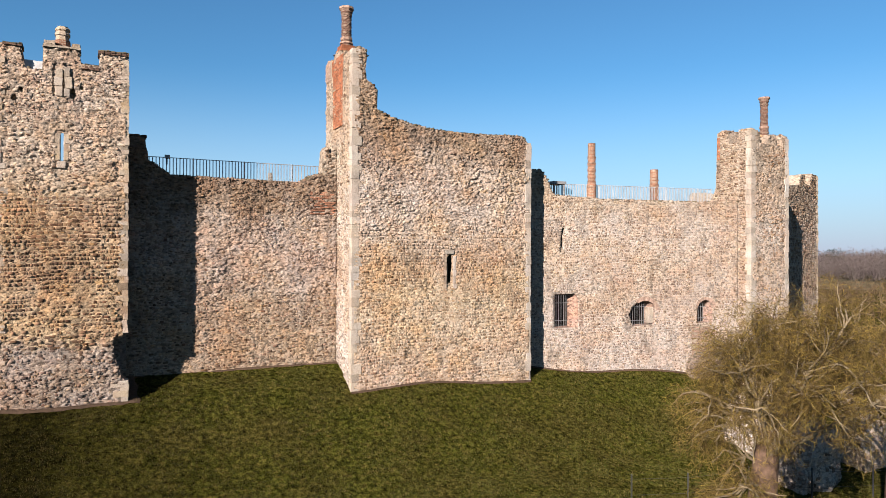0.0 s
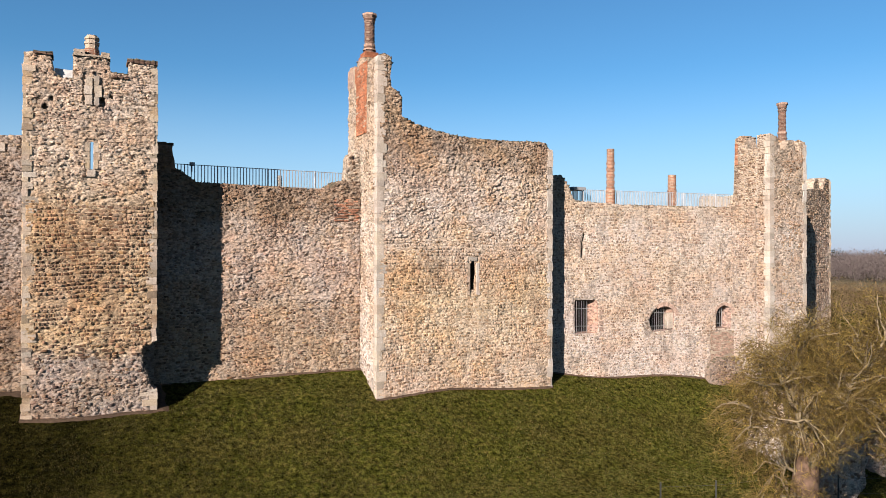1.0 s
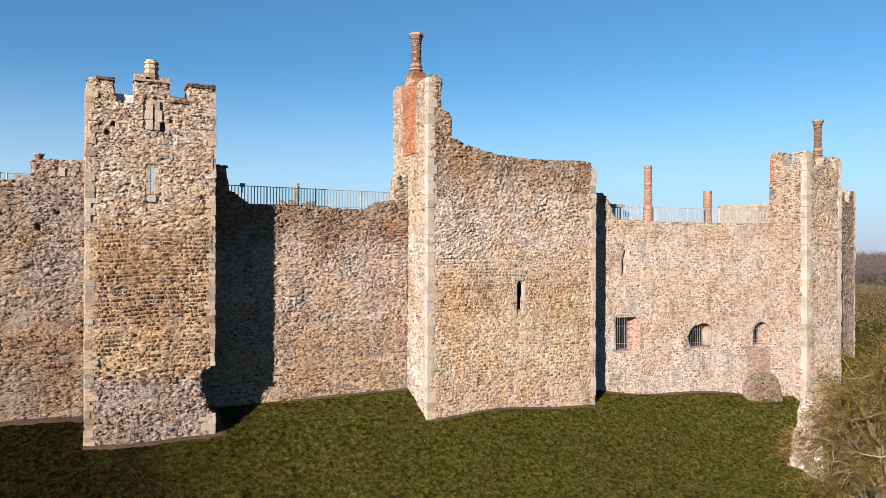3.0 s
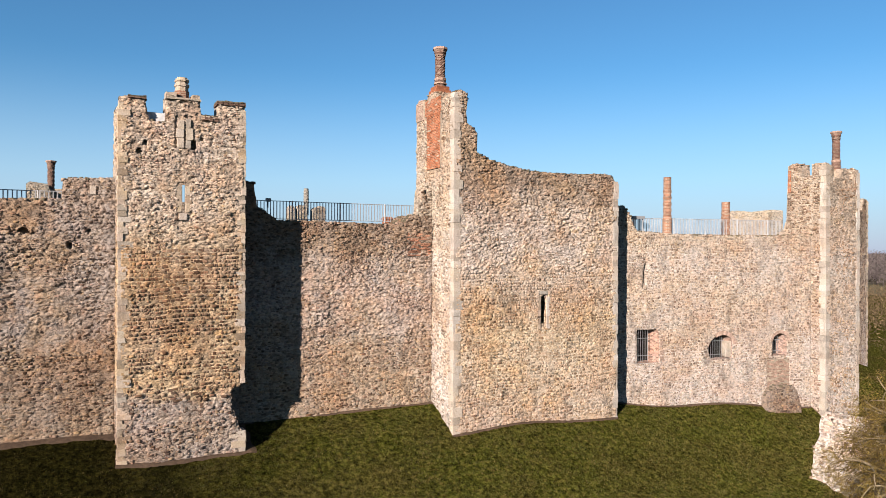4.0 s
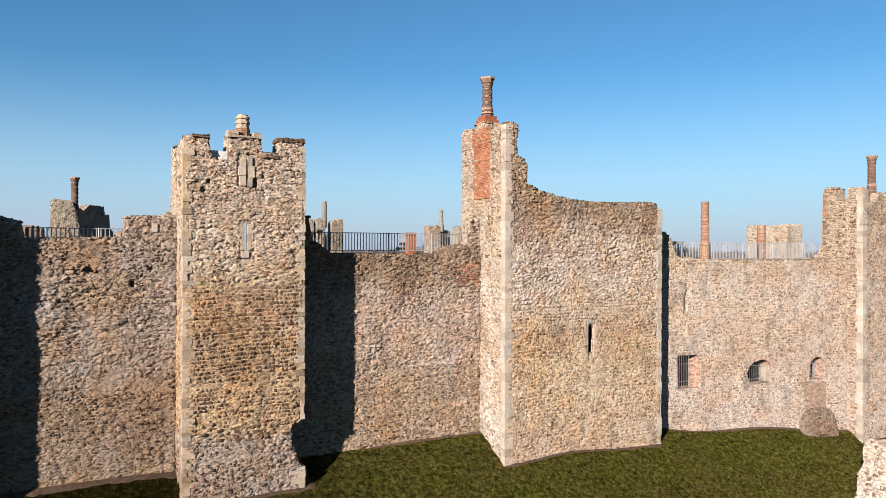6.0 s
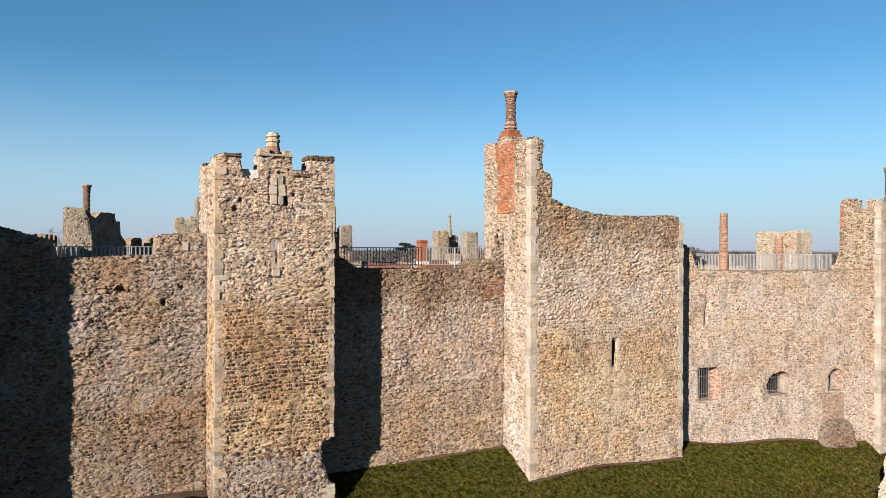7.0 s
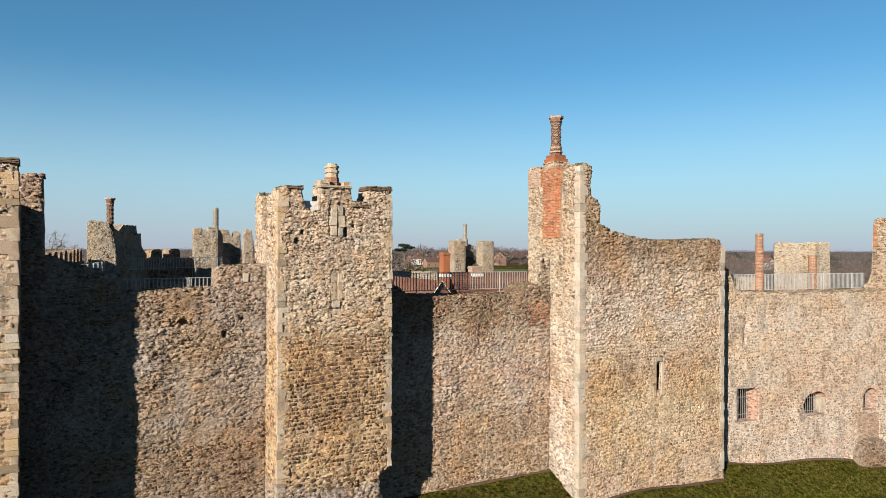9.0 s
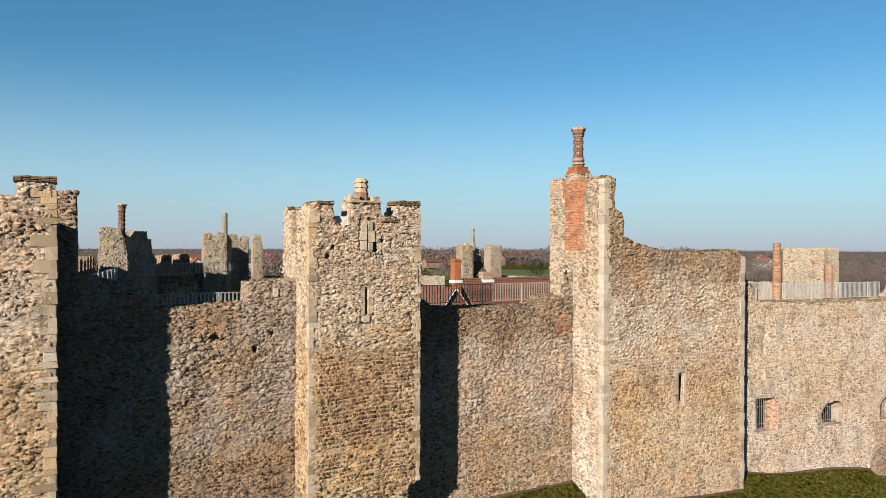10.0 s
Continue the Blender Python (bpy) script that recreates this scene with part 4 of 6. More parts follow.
# ---- curtain walls ----
def curtain(name, face, poly, thick, mortar, stone, seed, label, holes=(), gaps=(), hollows=(), focus=None, coursed=0.0, **kw):
    w = slab(name, face, ragged(poly, np.random.default_rng(seed), amount=0.07), thick, mortar, holes=holes)
    tagged(w, label, "castle wall", kind="structure")
    if coursed:
        low = [(0, poly[0][1]), (0, coursed), (face.length, coursed), (face.length, poly[-1][1])]
        rubble(face, low, w, stone, seed + 300, list(holes), bed=mortar, singles=0, depth=(0.006, 0.024), size=(0.08, 0.26), course=(0.09, 0.135), wobble=0.007, amp=0.8, pit=0.05, bare=0.28, fill=1.0, rise=0.8, split=0.2, bury=0.7, proud=-0.002, zmin=kw["zmin"])
        poly = [(0, coursed - 0.3), *poly[1:-1], (face.length, coursed - 0.3)]
    rubble(face, poly, w, stone, seed, [drawn_in(h, 0.65) if h in hollows else h for h in holes] + list(gaps), focus=focus, bed=mortar, **kw)
    capping(face, poly, thick, w, stone, seed + 1, 5)
    capping(face, poly, thick, w, MOSS, seed + 2, 5, 0.22)
    return w


CMF = Face((1.3, 33.0), (10.9, 33.0))
cm_poly = [(0.0, -0.5), (0.0, 11.7), (0.75, 11.65), (0.8, 11.2), (0.9, 10.6), (1.4, 10.3), (1.8, 10.0), (7.7, 9.92), (8.1, 10.08), (8.55, 10.4), (9.6, 10.45), (9.6, -0.5)]
wall_middle = curtain("wall_middle", CMF, cm_poly, 2.2, MORTAR_C, STONE_C, 61, "rough grey-brown flint curtain wall with a broken top, half in shadow", focus=(4.5, 6.0), coursed=4.4, depth=(0.008, 0.04), size=(0.05, 0.19), course=(0.05, 0.095), zmin=0.6, amp=1.5, pit=0.09, bare=0.6, grain=0.04, wobble=0.018, split=0.35)
brick_panel(CMF, 8.2, 9.5, 8.4, 9.5, wall_middle, 62, 0.062, BRICK_WORN, 0.55, 0.12, False)
stub_poly = [(8.75, 10.2), (8.8, 11.0), (8.84, 11.55), (8.95, 11.75), (9.12, 11.8), (9.16, 11.5), (9.26, 11.45), (9.3, 11.78), (9.6, 11.8), (9.6, 10.2)]
slab("wall_stub", CMF, ragged(stub_poly, rng), 0.5, MORTAR_E, wall_middle)
rubble(CMF, stub_poly, wall_middle, STONE_E, 64, singles=0, bed=MORTAR_E)
CLF = Face((-11.9, 32.9), (-3.4, 32.9))
cl_poly = [(0.0, -0.5), (0.0, 14.7), (0.7, 14.75), (0.75, 11.9), (2.3, 11.4), (3.05, 11.2), (3.2, 10.55), (6.55, 10.65), (6.6, 11.45), (8.5, 11.55), (8.5, -0.5)]
cl_holes = [[(5.0, 9.36), (5.26, 9.24), (5.6, 9.3), (5.46, 9.46), (5.3, 9.58), (5.14, 9.5)], [(6.72, 8.7), (6.9, 8.66), (6.94, 8.95), (6.8, 9.04)], [(7.45, 9.36), (7.6, 9.36), (7.58, 9.5), (7.47, 9.5)]]
wall_west = curtain("wall_west", CLF, cl_poly, 1.3, MORTAR_W, STONE_W, 63, "rough flint curtain wall with a shaded end and a broken parapet", cl_holes, hollows=cl_holes, focus=(5.5, 7.0), coursed=4.6, depth=(0.008, 0.045), size=(0.05, 0.20), course=(0.05, 0.095), zmin=0.8, grain=0.04, amp=1.5, pit=0.08, bare=0.6, lumps=0.085, wobble=0.018, split=0.35)
for span, height in (((4.9, 5.75), (9.0, 9.9)), ((6.6, 7.05), (8.5, 9.2)), ((7.35, 7.7), (9.2, 9.6))):
    pocket(CLF, span, height, wall_west, MORTAR_W, 0.3)
block("ashlar_block", ASHLAR_PALE, CLF.matrix(7.65, 11.03, 0.03) @ Matrix.Diagonal((0.2, 0.34, 0.12, 1)), wall_west, 1)
CRF = Face((20.8, 31.95), (34.9, 29.1))
cr_poly = [(0.0, -2.0), (0.0, 11.2), (1.45, 11.2), (1.6, 11.0), (1.9, 10.6), (2.05, 10.2), (2.24, 9.8), (5.0, 9.64), (8.3, 9.62), (12.5, 9.62), (14.38, 9.75), (14.38, -2.2)]
w1 = [(2.29, 2.35), (3.75, 2.35), (3.75, 4.0), (3.6, 4.24), (2.29, 4.24)]
w2 = [(7.2, 2.3), (8.64, 2.42), (8.66, 3.45), (8.45, 3.78), (8.05, 3.9), (7.6, 3.78), (7.2, 3.4), (6.97, 3.0)]
w3 = [(11.54, 2.42), (12.6, 2.42), (12.6, 3.3), (12.45, 3.62), (12.1, 3.78), (11.75, 3.62), (11.54, 3.3)]
crack = [(2.64, 6.6), (2.76, 6.6), (2.84, 7.2), (2.82, 7.5), (2.93, 7.9), (2.80, 8.0), (2.66, 7.5), (2.68, 7.2)]
wall_east = curtain("wall_east", CRF, cr_poly, 2.2, MORTAR_E, STONE_E, 65, "pale flint curtain wall with three barred openings", [w1, w2, w3, crack], focus=(5.0, 5.6), depth=(0.007, 0.022), size=(0.08, 0.19), course=(0.13, 0.16), zmin=-0.9, wobble=0.005, bare=0.2, amp=0.4, pit=0.02, fill=0.86, rise=0.72, split=0.08, bury=0.6, proud=-0.003, lumps=0.14,
                    gaps=[[(11.15, 0.5), (12.75, 0.5), (12.75, 2.2), (11.15, 2.2)]])


def voussoirs(face, s, z, r, a0, a1, parent, material, width=0.24):
    """An arch of bricks on end round the head of an opening."""
    n = max(3, int(radians(a1 - a0) * (r + 0.12) / 0.085))
    for i in range(n):
        a = radians(a0 + (a1 - a0) * (i + 0.5) / n)
        m = face.matrix(s + math.cos(a) * (r + width / 2), z + math.sin(a) * (r + width / 2), 0.0) @ Matrix.Rotation(a, 4, "Z") @ Matrix.Diagonal((width, 0.07, 0.14, 1))
        block("brick", material, m, parent, i)


def barred_window(face, outline, inner, label, seed):
    """An opening with splayed sides that narrow to a barred light, and a passage behind, painted dark."""
    x = sum(p[0] for p in outline) / len(outline)
    win = thing("window", face.at(x, min(p[1] for p in outline), -0.1), label, "window", "barred openings", "structure")
    rings = [(outline, 0.006, -0.004), (inner, 0.0, -0.55), (inner, 0.0, -1.9)]
    verts, n = [], len(outline)
    for ring, shrink, out in rings:
        verts += [face.at(s + (x - s) * shrink, z, out) for s, z in ring]
    faces = [(k * n + i, k * n + (i + 1) % n, (k + 1) * n + (i + 1) % n, (k + 1) * n + i) for k in range(2) for i in range(n)]
    raw("reveal", verts[:2 * n], faces[:n], BRICK_BED, win, "splayed sides of rough stone and pink brick")
    raw("passage", verts[n:], [tuple(i - n for i in f) for f in faces[n:]] + [tuple(range(n, 2 * n))], PAINTED_DARK, win)
    s0, s1 = min(p[0] for p in outline) + 0.02, max(p[0] for p in inner) - 0.12
    z0, z1 = min(p[1] for p in inner), max(p[1] for p in inner)
    count = max(4, int((s1 - s0) / 0.14))
    for i in range(1, count):
        s = s0 + (s1 - s0) * i / count
        bm = bmesh.new()
        tube(bm, face.at(s, z0, -0.14), face.at(s, z1, -0.14), 0.012, 6)
        part("bar", bm, BAR_PAINT, win)
    for f in (0.2, 0.75):
        bm = bmesh.new()
        tube(bm, face.at(s0, z0 + (z1 - z0) * f, -0.12), face.at(s1, z0 + (z1 - z0) * f, -0.12), 0.014, 6)
        part("cross_bar", bm, BAR_PAINT, win)
    return win


barred_window(CRF, w1, [(2.5, 2.4), (3.34, 2.4), (3.34, 3.9), (3.3, 4.18), (2.5, 4.18)], "square opening with iron bars and a broken brick side", 71)
barred_window(CRF, w2, [(7.35, 2.35), (8.3, 2.4), (8.3, 3.4), (8.15, 3.7), (7.95, 3.78), (7.7, 3.7), (7.4, 3.4), (7.25, 3.0)], "wide arched opening with iron bars", 72)
barred_window(CRF, w3, [(11.75, 2.45), (12.3, 2.45), (12.3, 3.3), (12.2, 3.55), (12.05, 3.65), (11.85, 3.55), (11.75, 3.3)], "small arched opening with iron bars", 73)
block("jamb_stone", ASHLAR_PALE, CRF.matrix(8.42, 2.95, -0.22) @ Matrix.Diagonal((0.36, 0.92, 0.4, 1)), wall_east, 2)
brick_panel(CRF, 11.15, 12.75, 0.5, 2.2, wall_east, 74, 0.05, BRICK_BROWN, 0.25)
voussoirs(CRF, 8.0, 3.0, 0.78, 15, 125, wall_east, BRICK_PINK)
voussoirs(CRF, 12.08, 3.2, 0.56, 10, 170, wall_east, BRICK_PINK, 0.18)
brick_panel(CRF, 3.77, 4.05, 2.3, 3.9, wall_east, 75, 0.07, BRICK_PINK, 0.3, 0.12, False)


# ---- right tower with chimney ----
tower = thing("tower", (36.5, 29.5, -1.3), "slim flint tower with pale corner stones and a tall brick chimney", "tower", "mural towers")
RF = Face((34.95, 28.2), (38.2, 28.2))
r_poly = [(0, -3), (0, 14.05), (0.3, 14.0), (0.75, 13.8), (0.8, 13.2), (1.4, 13.15), (1.48, 13.75), (2.2, 13.8), (2.25, 13.2), (2.7, 13.15), (2.75, 13.85), (3.25, 13.75), (3.25, -3)]
slab("front_wall", RF, ragged(r_poly, rng), 0.9, MORTAR_E, tower)
rubble(RF, r_poly, tower, STONE_M, 81, margins=(0.3, 0.25), focus=(1.6, 7), bed=MORTAR_E)
capping(RF, r_poly, 0.9, tower, STONE_M, 82, 11)
RS = Face((34.95, 31.3), (34.95, 29.1))
rs_poly = [(0, -1), (0, 9.9), (0.3, 10.1), (0.5, 10.7), (0.6, 14.05), (1.0, 14.2), (1.45, 14.1), (1.5, 13.3), (2.2, 13.25), (2.2, -1)]
slab("side_wall", RS, ragged(rs_poly, rng), 0.9, MORTAR_E, tower)
rubble(RS, rs_poly, tower, STONE_E, 83, singles=0, zmin=9)
capping(RS, rs_poly, 0.9, tower, STONE_M, 84, 11)
RSF = Face((34.94, 29.1), (34.94, 28.2))
rubble(RSF, [(0, -2), (0, 14.0), (0.9, 14.0), (0.9, -2)], tower, STONE_E, 85, margins=(0, 0.2), singles=0)
RR = Face((38.2, 29.1), (38.2, 31.5))
slab("side_wall", RR, [(0, -3), (0, 13.7), (2.4, 13.6), (2.4, -3)], 0.9, MORTAR_E, tower)
quoins(34.95, 28.2, 1, 1, -1.9, 13.9, tower, ASHLAR_PALE, 86, (0.28, 0.4), (0.38, 0.48), (0.32, 0.40), 0.058, 0.002)
quoins(38.2, 28.2, -1, 1, -1.9, 13.6, tower, ASHLAR_PALE, 87, (0.28, 0.4), (0.34, 0.38), (0.28, 0.34), 0.06, 0.0)
brick_panel(RS, 0.62, 0.85, 12.4, 13.8, tower, 88)
round_stack("chimney", 36.72, 28.7, 13.6, 15.9, 0.205, tower, SHAFT_DARK, True, 0.3)

# stump of a buttress against the east wall
prof = [(10.7, -1.8), (10.75, 0.1), (11.0, 0.45), (11.5, 0.66), (12.2, 0.7), (12.7, 0.6), (13.0, 0.2), (13.25, -0.6), (13.4, -2.2)]
STUMP = Face(CRF.at(0, 0, 0.45)[:2], CRF.at(14.38, 0, 0.45)[:2])
ob = slab("buttress_stump", STUMP, ragged(prof, np.random.default_rng(9), amount=0.05, floor=-3), 0.6, MORTAR_STUMP)
tagged(ob, "broken stone buttress stump against the wall foot", "buttress")
rubble(STUMP, prof, ob, STONE_STUMP, 91, singles=0, depth=(0.01, 0.07), bed=MORTAR_STUMP, bare=0.3)
capping(STUMP, prof, 0.6, ob, MOSS, 94, -3)

# ---- the next tower beyond on the right ----
tower = thing("tower", (50, 36, -3), "pale flint tower with broken battlements, partly shaded", "tower", "mural towers")
QF = Face((44.8, 33.2), (53.1, 36.5))
q_poly = [(0, -4), (0, 11.5), (3.4, 11.8), (4.0, 12.6), (5.2, 12.7), (5.4, 12.0), (6.6, 12.0), (6.9, 12.6), (7.4, 13.0), (8.93, 12.95), (8.93, -4)]
slab("front_wall", QF, ragged(q_poly, rng), 1.2, MORTAR_E, tower)
rubble(QF, q_poly, tower, STONE_E, 92, singles=0, size=(0.16, 0.34), course=(0.13, 0.2))
QR = Face((53.1, 36.5), (58.4, 40.3))
slab("side_wall", QR, [(0, -4), (0, 12.8), (7, 12.5), (7, -4)], 1.2, MORTAR_E, tower)
quoins(53.05, 36.45, -1, 1, -3, 12.9, tower, ASHLAR, 93)

# ---- the next tower on the left ----
tower = thing("tower", (-14.6, 31.5, 0.3), "tall square flint tower with cream corner stones and a shaded side", "tower", "mural towers")
FF = Face((-17.6, 30.65), (-11.85, 30.65))
f_poly = [(0, -0.8), (0, 14.4), (4.68, 14.4), (4.72, 14.92), (5.75, 14.88), (5.75, -0.8)]
slab("front_wall", FF, ragged(f_poly, rng, amount=0.03), 1.0, MORTAR_L, tower)
rubble(FF, f_poly, tower, STONE_L, 95, margins=(0.2, 0.22), focus=(4.6, 9), singles=150, depth=(0.008, 0.045), bed=MORTAR_L, amp=1.3, bare=0.6, lumps=0.09)
tile_coping(FF, 4.62, 5.8, 14.84, 3, tower)
FR = Face((-11.85, 31.75), (-11.85, 33.6))
slab("side_wall", FR, [(0, -0.8), (0, 13.8), (1.85, 13.6), (1.85, -0.8)], 0.9, MORTAR_L, tower)
rubble(FR, [(0, -0.8), (0, 13.8), (1.85, 13.6), (1.85, -0.8)], tower, STONE_L, 97, singles=0, depth=(0.004, 0.02))
quoins(-11.85, 30.65, -1, 1, -0.3, 14.7, tower, ASHLAR, 98)
FB = Face((-17.6, 35), (-17.6, 31.75))
slab("side_wall", FB, [(0, -0.8), (0, 14), (3.25, 14), (3.25, -0.8)], 0.9, MORTAR_L, tower)


# ---- wall-walk railings ----
def railing(p, q, z0, z1, label, material=IRON, gap=0.15, post=2.4, wide=0.042):
    r = thing("railing", (*((np.array(p) + np.array(q)) / 2), z0), label, "railing", "wall-walk railings")
    p, q = Vector((*p, 0)), Vector((*q, 0))
    length = (q - p).length
    up = Vector((0, 0, 1))
    for zz in (z1, z0 + 0.1):
        bm = bmesh.new()
        tube(bm, p + up * zz, q + up * zz, 0.018, 6)
        part("rail", bm, material, r)
    bm = bmesh.new()
    box(bm, -wide / 2, wide / 2, -0.006, 0.006, z0 + 0.1, z1, Matrix.Rotation(math.atan2(q.y - p.y, q.x - p.x), 4, "Z"))
    bar = bpy.data.meshes.new("bar")
    bm.to_mesh(bar)
    bm.free()
    bar.materials.append(material)
    n = int(length / gap)
    for i in range(n + 1):
        ob = new("bar", bar)
        ob.matrix_basis = Matrix.Translation(p + (q - p) * (i / n))
        put(ob, r)
    for i in range(int(length / post) + 1):
        c = p + (q - p) * min(1, i * post / length)
        bm = bmesh.new()
        tube(bm, c + up * (z0 - 0.25), c + up * (z1 + 0.03), 0.028, 6)
        part("post", bm, material, r)
    return r


railing((1.9, 34.9), (10.8, 34.9), 10.05, 11.0, "grey iron railing along the wall-walk")
railing((-8.6, 34.0), (-5.2, 34.0), 10.1, 11.0, "grey iron railing along the wall-walk")
railing((22.6, 33.7), (35.5, 31.6), 9.6, 10.65, "pale metal railing along the wall-walk", IRON_PALE, 0.11)
tagged(raw("wall_walk", [(1.3, 34.2, 9.8), (10.9, 34.2, 9.8), (10.9, 36.2, 9.8), (1.3, 36.2, 9.8), (1.3, 34.2, 9.6), (10.9, 34.2, 9.6), (10.9, 36.2, 9.6), (1.3, 36.2, 9.6)],
           [(0, 1, 2, 3), (7, 6, 5, 4), (0, 4, 5, 1), (1, 5, 6, 2), (2, 6, 7, 3), (3, 7, 4, 0)], PLANK), "grey boarded wall-walk", "walkway", kind="structure")

# free-standing chimneys behind the east wall
for x, y, z1, r in ((26.84, 32.95, 13.15, 0.225), (31.42, 32.5, 11.78, 0.25)):
    ch = thing("chimney_stack", (x, y, 2.0), "free-standing carved red brick chimney", "chimney", "brick chimneys")
    round_stack("shaft", x, y, 2.0, z1, r, ch, SHAFT, False, 0.78)

# small platform and fittings on the east wall-walk
platform = thing("platform", (24.25, 33.0, 9.9), "small dark viewing platform with a flat top on the wall-walk", "platform")
bm = bmesh.new()
box(bm, 23.8, 24.7, 32.6, 33.5, 10.56, 10.72)
part("top", bm, IRON, platform)
for x, y in ((23.9, 32.7), (24.6, 32.7), (23.9, 33.4), (24.6, 33.4)):
    bm = bmesh.new()
    tube(bm, (x, y, 9.4), (x, y, 10.58), 0.04, 6)
    part("leg", bm, IRON, platform)
lamp = thing("wall_lamp", (3.14, 34.85, 10.97), "small black lamp box fixed to the railing", "lamp")
bm = bmesh.new()
box(bm, 3.03, 3.25, 34.75, 34.95, 10.95, 11.11)
part("housing", bm, IRON, lamp)
bm = bmesh.new()
tube(bm, (3.14, 34.88, 10.67), (3.14, 34.88, 10.97), 0.02, 6)
part("bracket", bm, IRON, lamp)


# ---- far side of the castle, seen over the wall ----
def far_wall(name, face, poly, thick, parent=None, seed=0, label="", size=(0.15, 0.34)):
    w = slab(name, face, ragged(poly, np.random.default_rng(seed), amount=0.08), thick, MORTAR_F, parent, label)
    rubble(face, poly, w, STONE_F, seed, singles=0, size=size, course=(0.11, 0.19), zmin=8.0, depth=(0.006, 0.03), bed=MORTAR_F, grain=0.1, bare=0.75, lumps=0.2, fill=1.0)
    return w


tower = thing("tower", (-6.5, 75, 2), "ruined far tower, open side in deep shade, with brick chimney", "tower", "far towers")
far_wall("front_wall", Face((-8.9, 72), (-6.6, 72)), [(0, 1), (0, 14.3), (0.3, 14.5), (1.6, 14.35), (1.75, 13.9), (2.0, 13.4), (2.3, 11.5), (2.35, 1)], 1.2, tower, 201)
far_wall("side_wall", Face((-7.0, 72.8), (-3.4, 80)), [(0, 1), (0, 14.0), (1.5, 13.6), (2.6, 14.2), (5.5, 14.25), (5.7, 13.4), (6.6, 13.5), (6.8, 12.2), (8.0, 11.5), (8.05, 1)], 1.1, tower, 202)
round_stack("chimney", -7.05, 73.2, 13.6, 16.3, 0.27, tower, SHAFT_DARK, True, 0.1)
tower = thing("tower", (5, 86, 2), "ruined far tower with a slit window and a pale chimney", "tower", "far towers")
far_wall("front_wall", Face((1.7, 83.6), (4.15, 83.6)), [(0, 1), (0, 14.2), (0.8, 14.3), (0.9, 14.0), (1.4, 14.0), (1.5, 14.4), (2.2, 14.3), (2.45, 14.1), (2.45, 1)], 1.2, tower, 203)
far_wall("side_wall", Face((4.15, 83.65), (5.2, 86.2)), [(0, 1), (0, 14.2), (1.2, 14.1), (2.76, 13.6), (2.76, 1)], 0.8, tower, 204)
far_wall("back_wall", Face((5.3, 89.0), (7.9, 89.0)), [(0, 1), (0, 13.6), (0.3, 14.3), (1.1, 14.2), (1.35, 13.5), (1.6, 13.4), (1.8, 14.1), (2.5, 13.9), (2.6, 1)], 1.0, tower, 235)
far_wall("side_wall", Face((5.25, 89.0), (5.25, 86.3)), [(0, 1), (0, 12.9), (2.7, 12.6), (2.7, 1)], 0.8, tower, 236)
round_stack("chimney", 4.05, 84.2, 13.9, 16.5, 0.28, tower, SHAFT_GREY, False)
pier = far_wall("wall_stub", Face((7.05, 83.6), (8.15, 83.6)), [(0, 1), (0, 13.6), (0.25, 14.2), (0.8, 14.1), (1.1, 12.2), (1.1, 1)], 1.0, None, 205)
tagged(pier, "slim standing stub of a ruined flint wall", "wall stub")
tower = thing("tower", (34.4, 80, 2), "far open-backed tower of two flint piers with a pale chimney", "tower", "far towers")
for x0, x1, k in ((30.95, 32.5, 206), (35.0, 36.65, 207)):
    far_wall("pier_front", Face((x0, 78), (x1, 78)), [(0, 1), (0, 12.98), (0.2, 13.06), (x1 - x0 - 0.2, 13.02), (x1 - x0, 12.94), (x1 - x0, 1)], 1.5, tower, k)
    far_wall("pier_side", Face((x1, 78.05), (x1, 79.45)), [(0, 1), (0, 12.94), (1.4, 12.9), (1.4, 1)], 0.3, tower, k + 40)
far_wall("back_wall", Face((32.3, 80.5), (35.2, 80.5)), [(0, 1), (0, 11.9), (0.4, 12.6), (0.9, 13.3), (1.5, 13.2), (1.9, 12.7), (2.9, 12.5), (2.9, 1)], 0.9, tower, 208)
bm = bmesh.new()
bmesh.ops.create_grid(bm, x_segments=16, y_segments=12, size=0.5)
for v in bm.verts:
    p = v.co.copy()
    v.co = Vector((33.75 + 2.5 * p.x, 79.4 + 2.0 * p.y, 10.2 + 1.5 * p.y + 0.5 * p.x - 1.2 * p.x * p.x)) + noise.noise_vector(p * 7) * 0.25
part("fallen_core", bm, MOSS, tower, "mossy slope of fallen wall core")
octagon("chimney", 33.75, 80.2, ((12.4, 0.36), (13.3, 0.34), (13.35, 0.26), (13.9, 0.25), (14.3, 0.2), (14.9, 0.21), (15.0, 0.27), (15.2, 0.18)), SHAFT_GREY, tower, "broken pale chimney")
tower = thing("tower", (18, 80, 2), "far ruined tower of split flint piers with a spiral chimney", "tower", "far towers")
far_wall("front_wall", Face((16.05, 79), (16.8, 79)), [(0, 1), (0, 13.4), (0.2, 13.6), (0.6, 13.5), (0.75, 13.2), (0.75, 1)], 1.0, tower, 231)
far_wall("front_wall", Face((17.05, 79), (18.15, 79)), [(0, 1), (0, 13.5), (0.3, 13.7), (0.9, 13.6), (1.1, 13.4), (1.1, 1)], 1.0, tower, 232)
far_wall("front_wall", Face((18.9, 79), (20.3, 79)), [(0, 1), (0, 13.2), (0.3, 13.5), (0.7, 13.4), (0.8, 13.65), (1.3, 13.6), (1.4, 13.3), (1.4, 1)], 1.3, tower, 233)
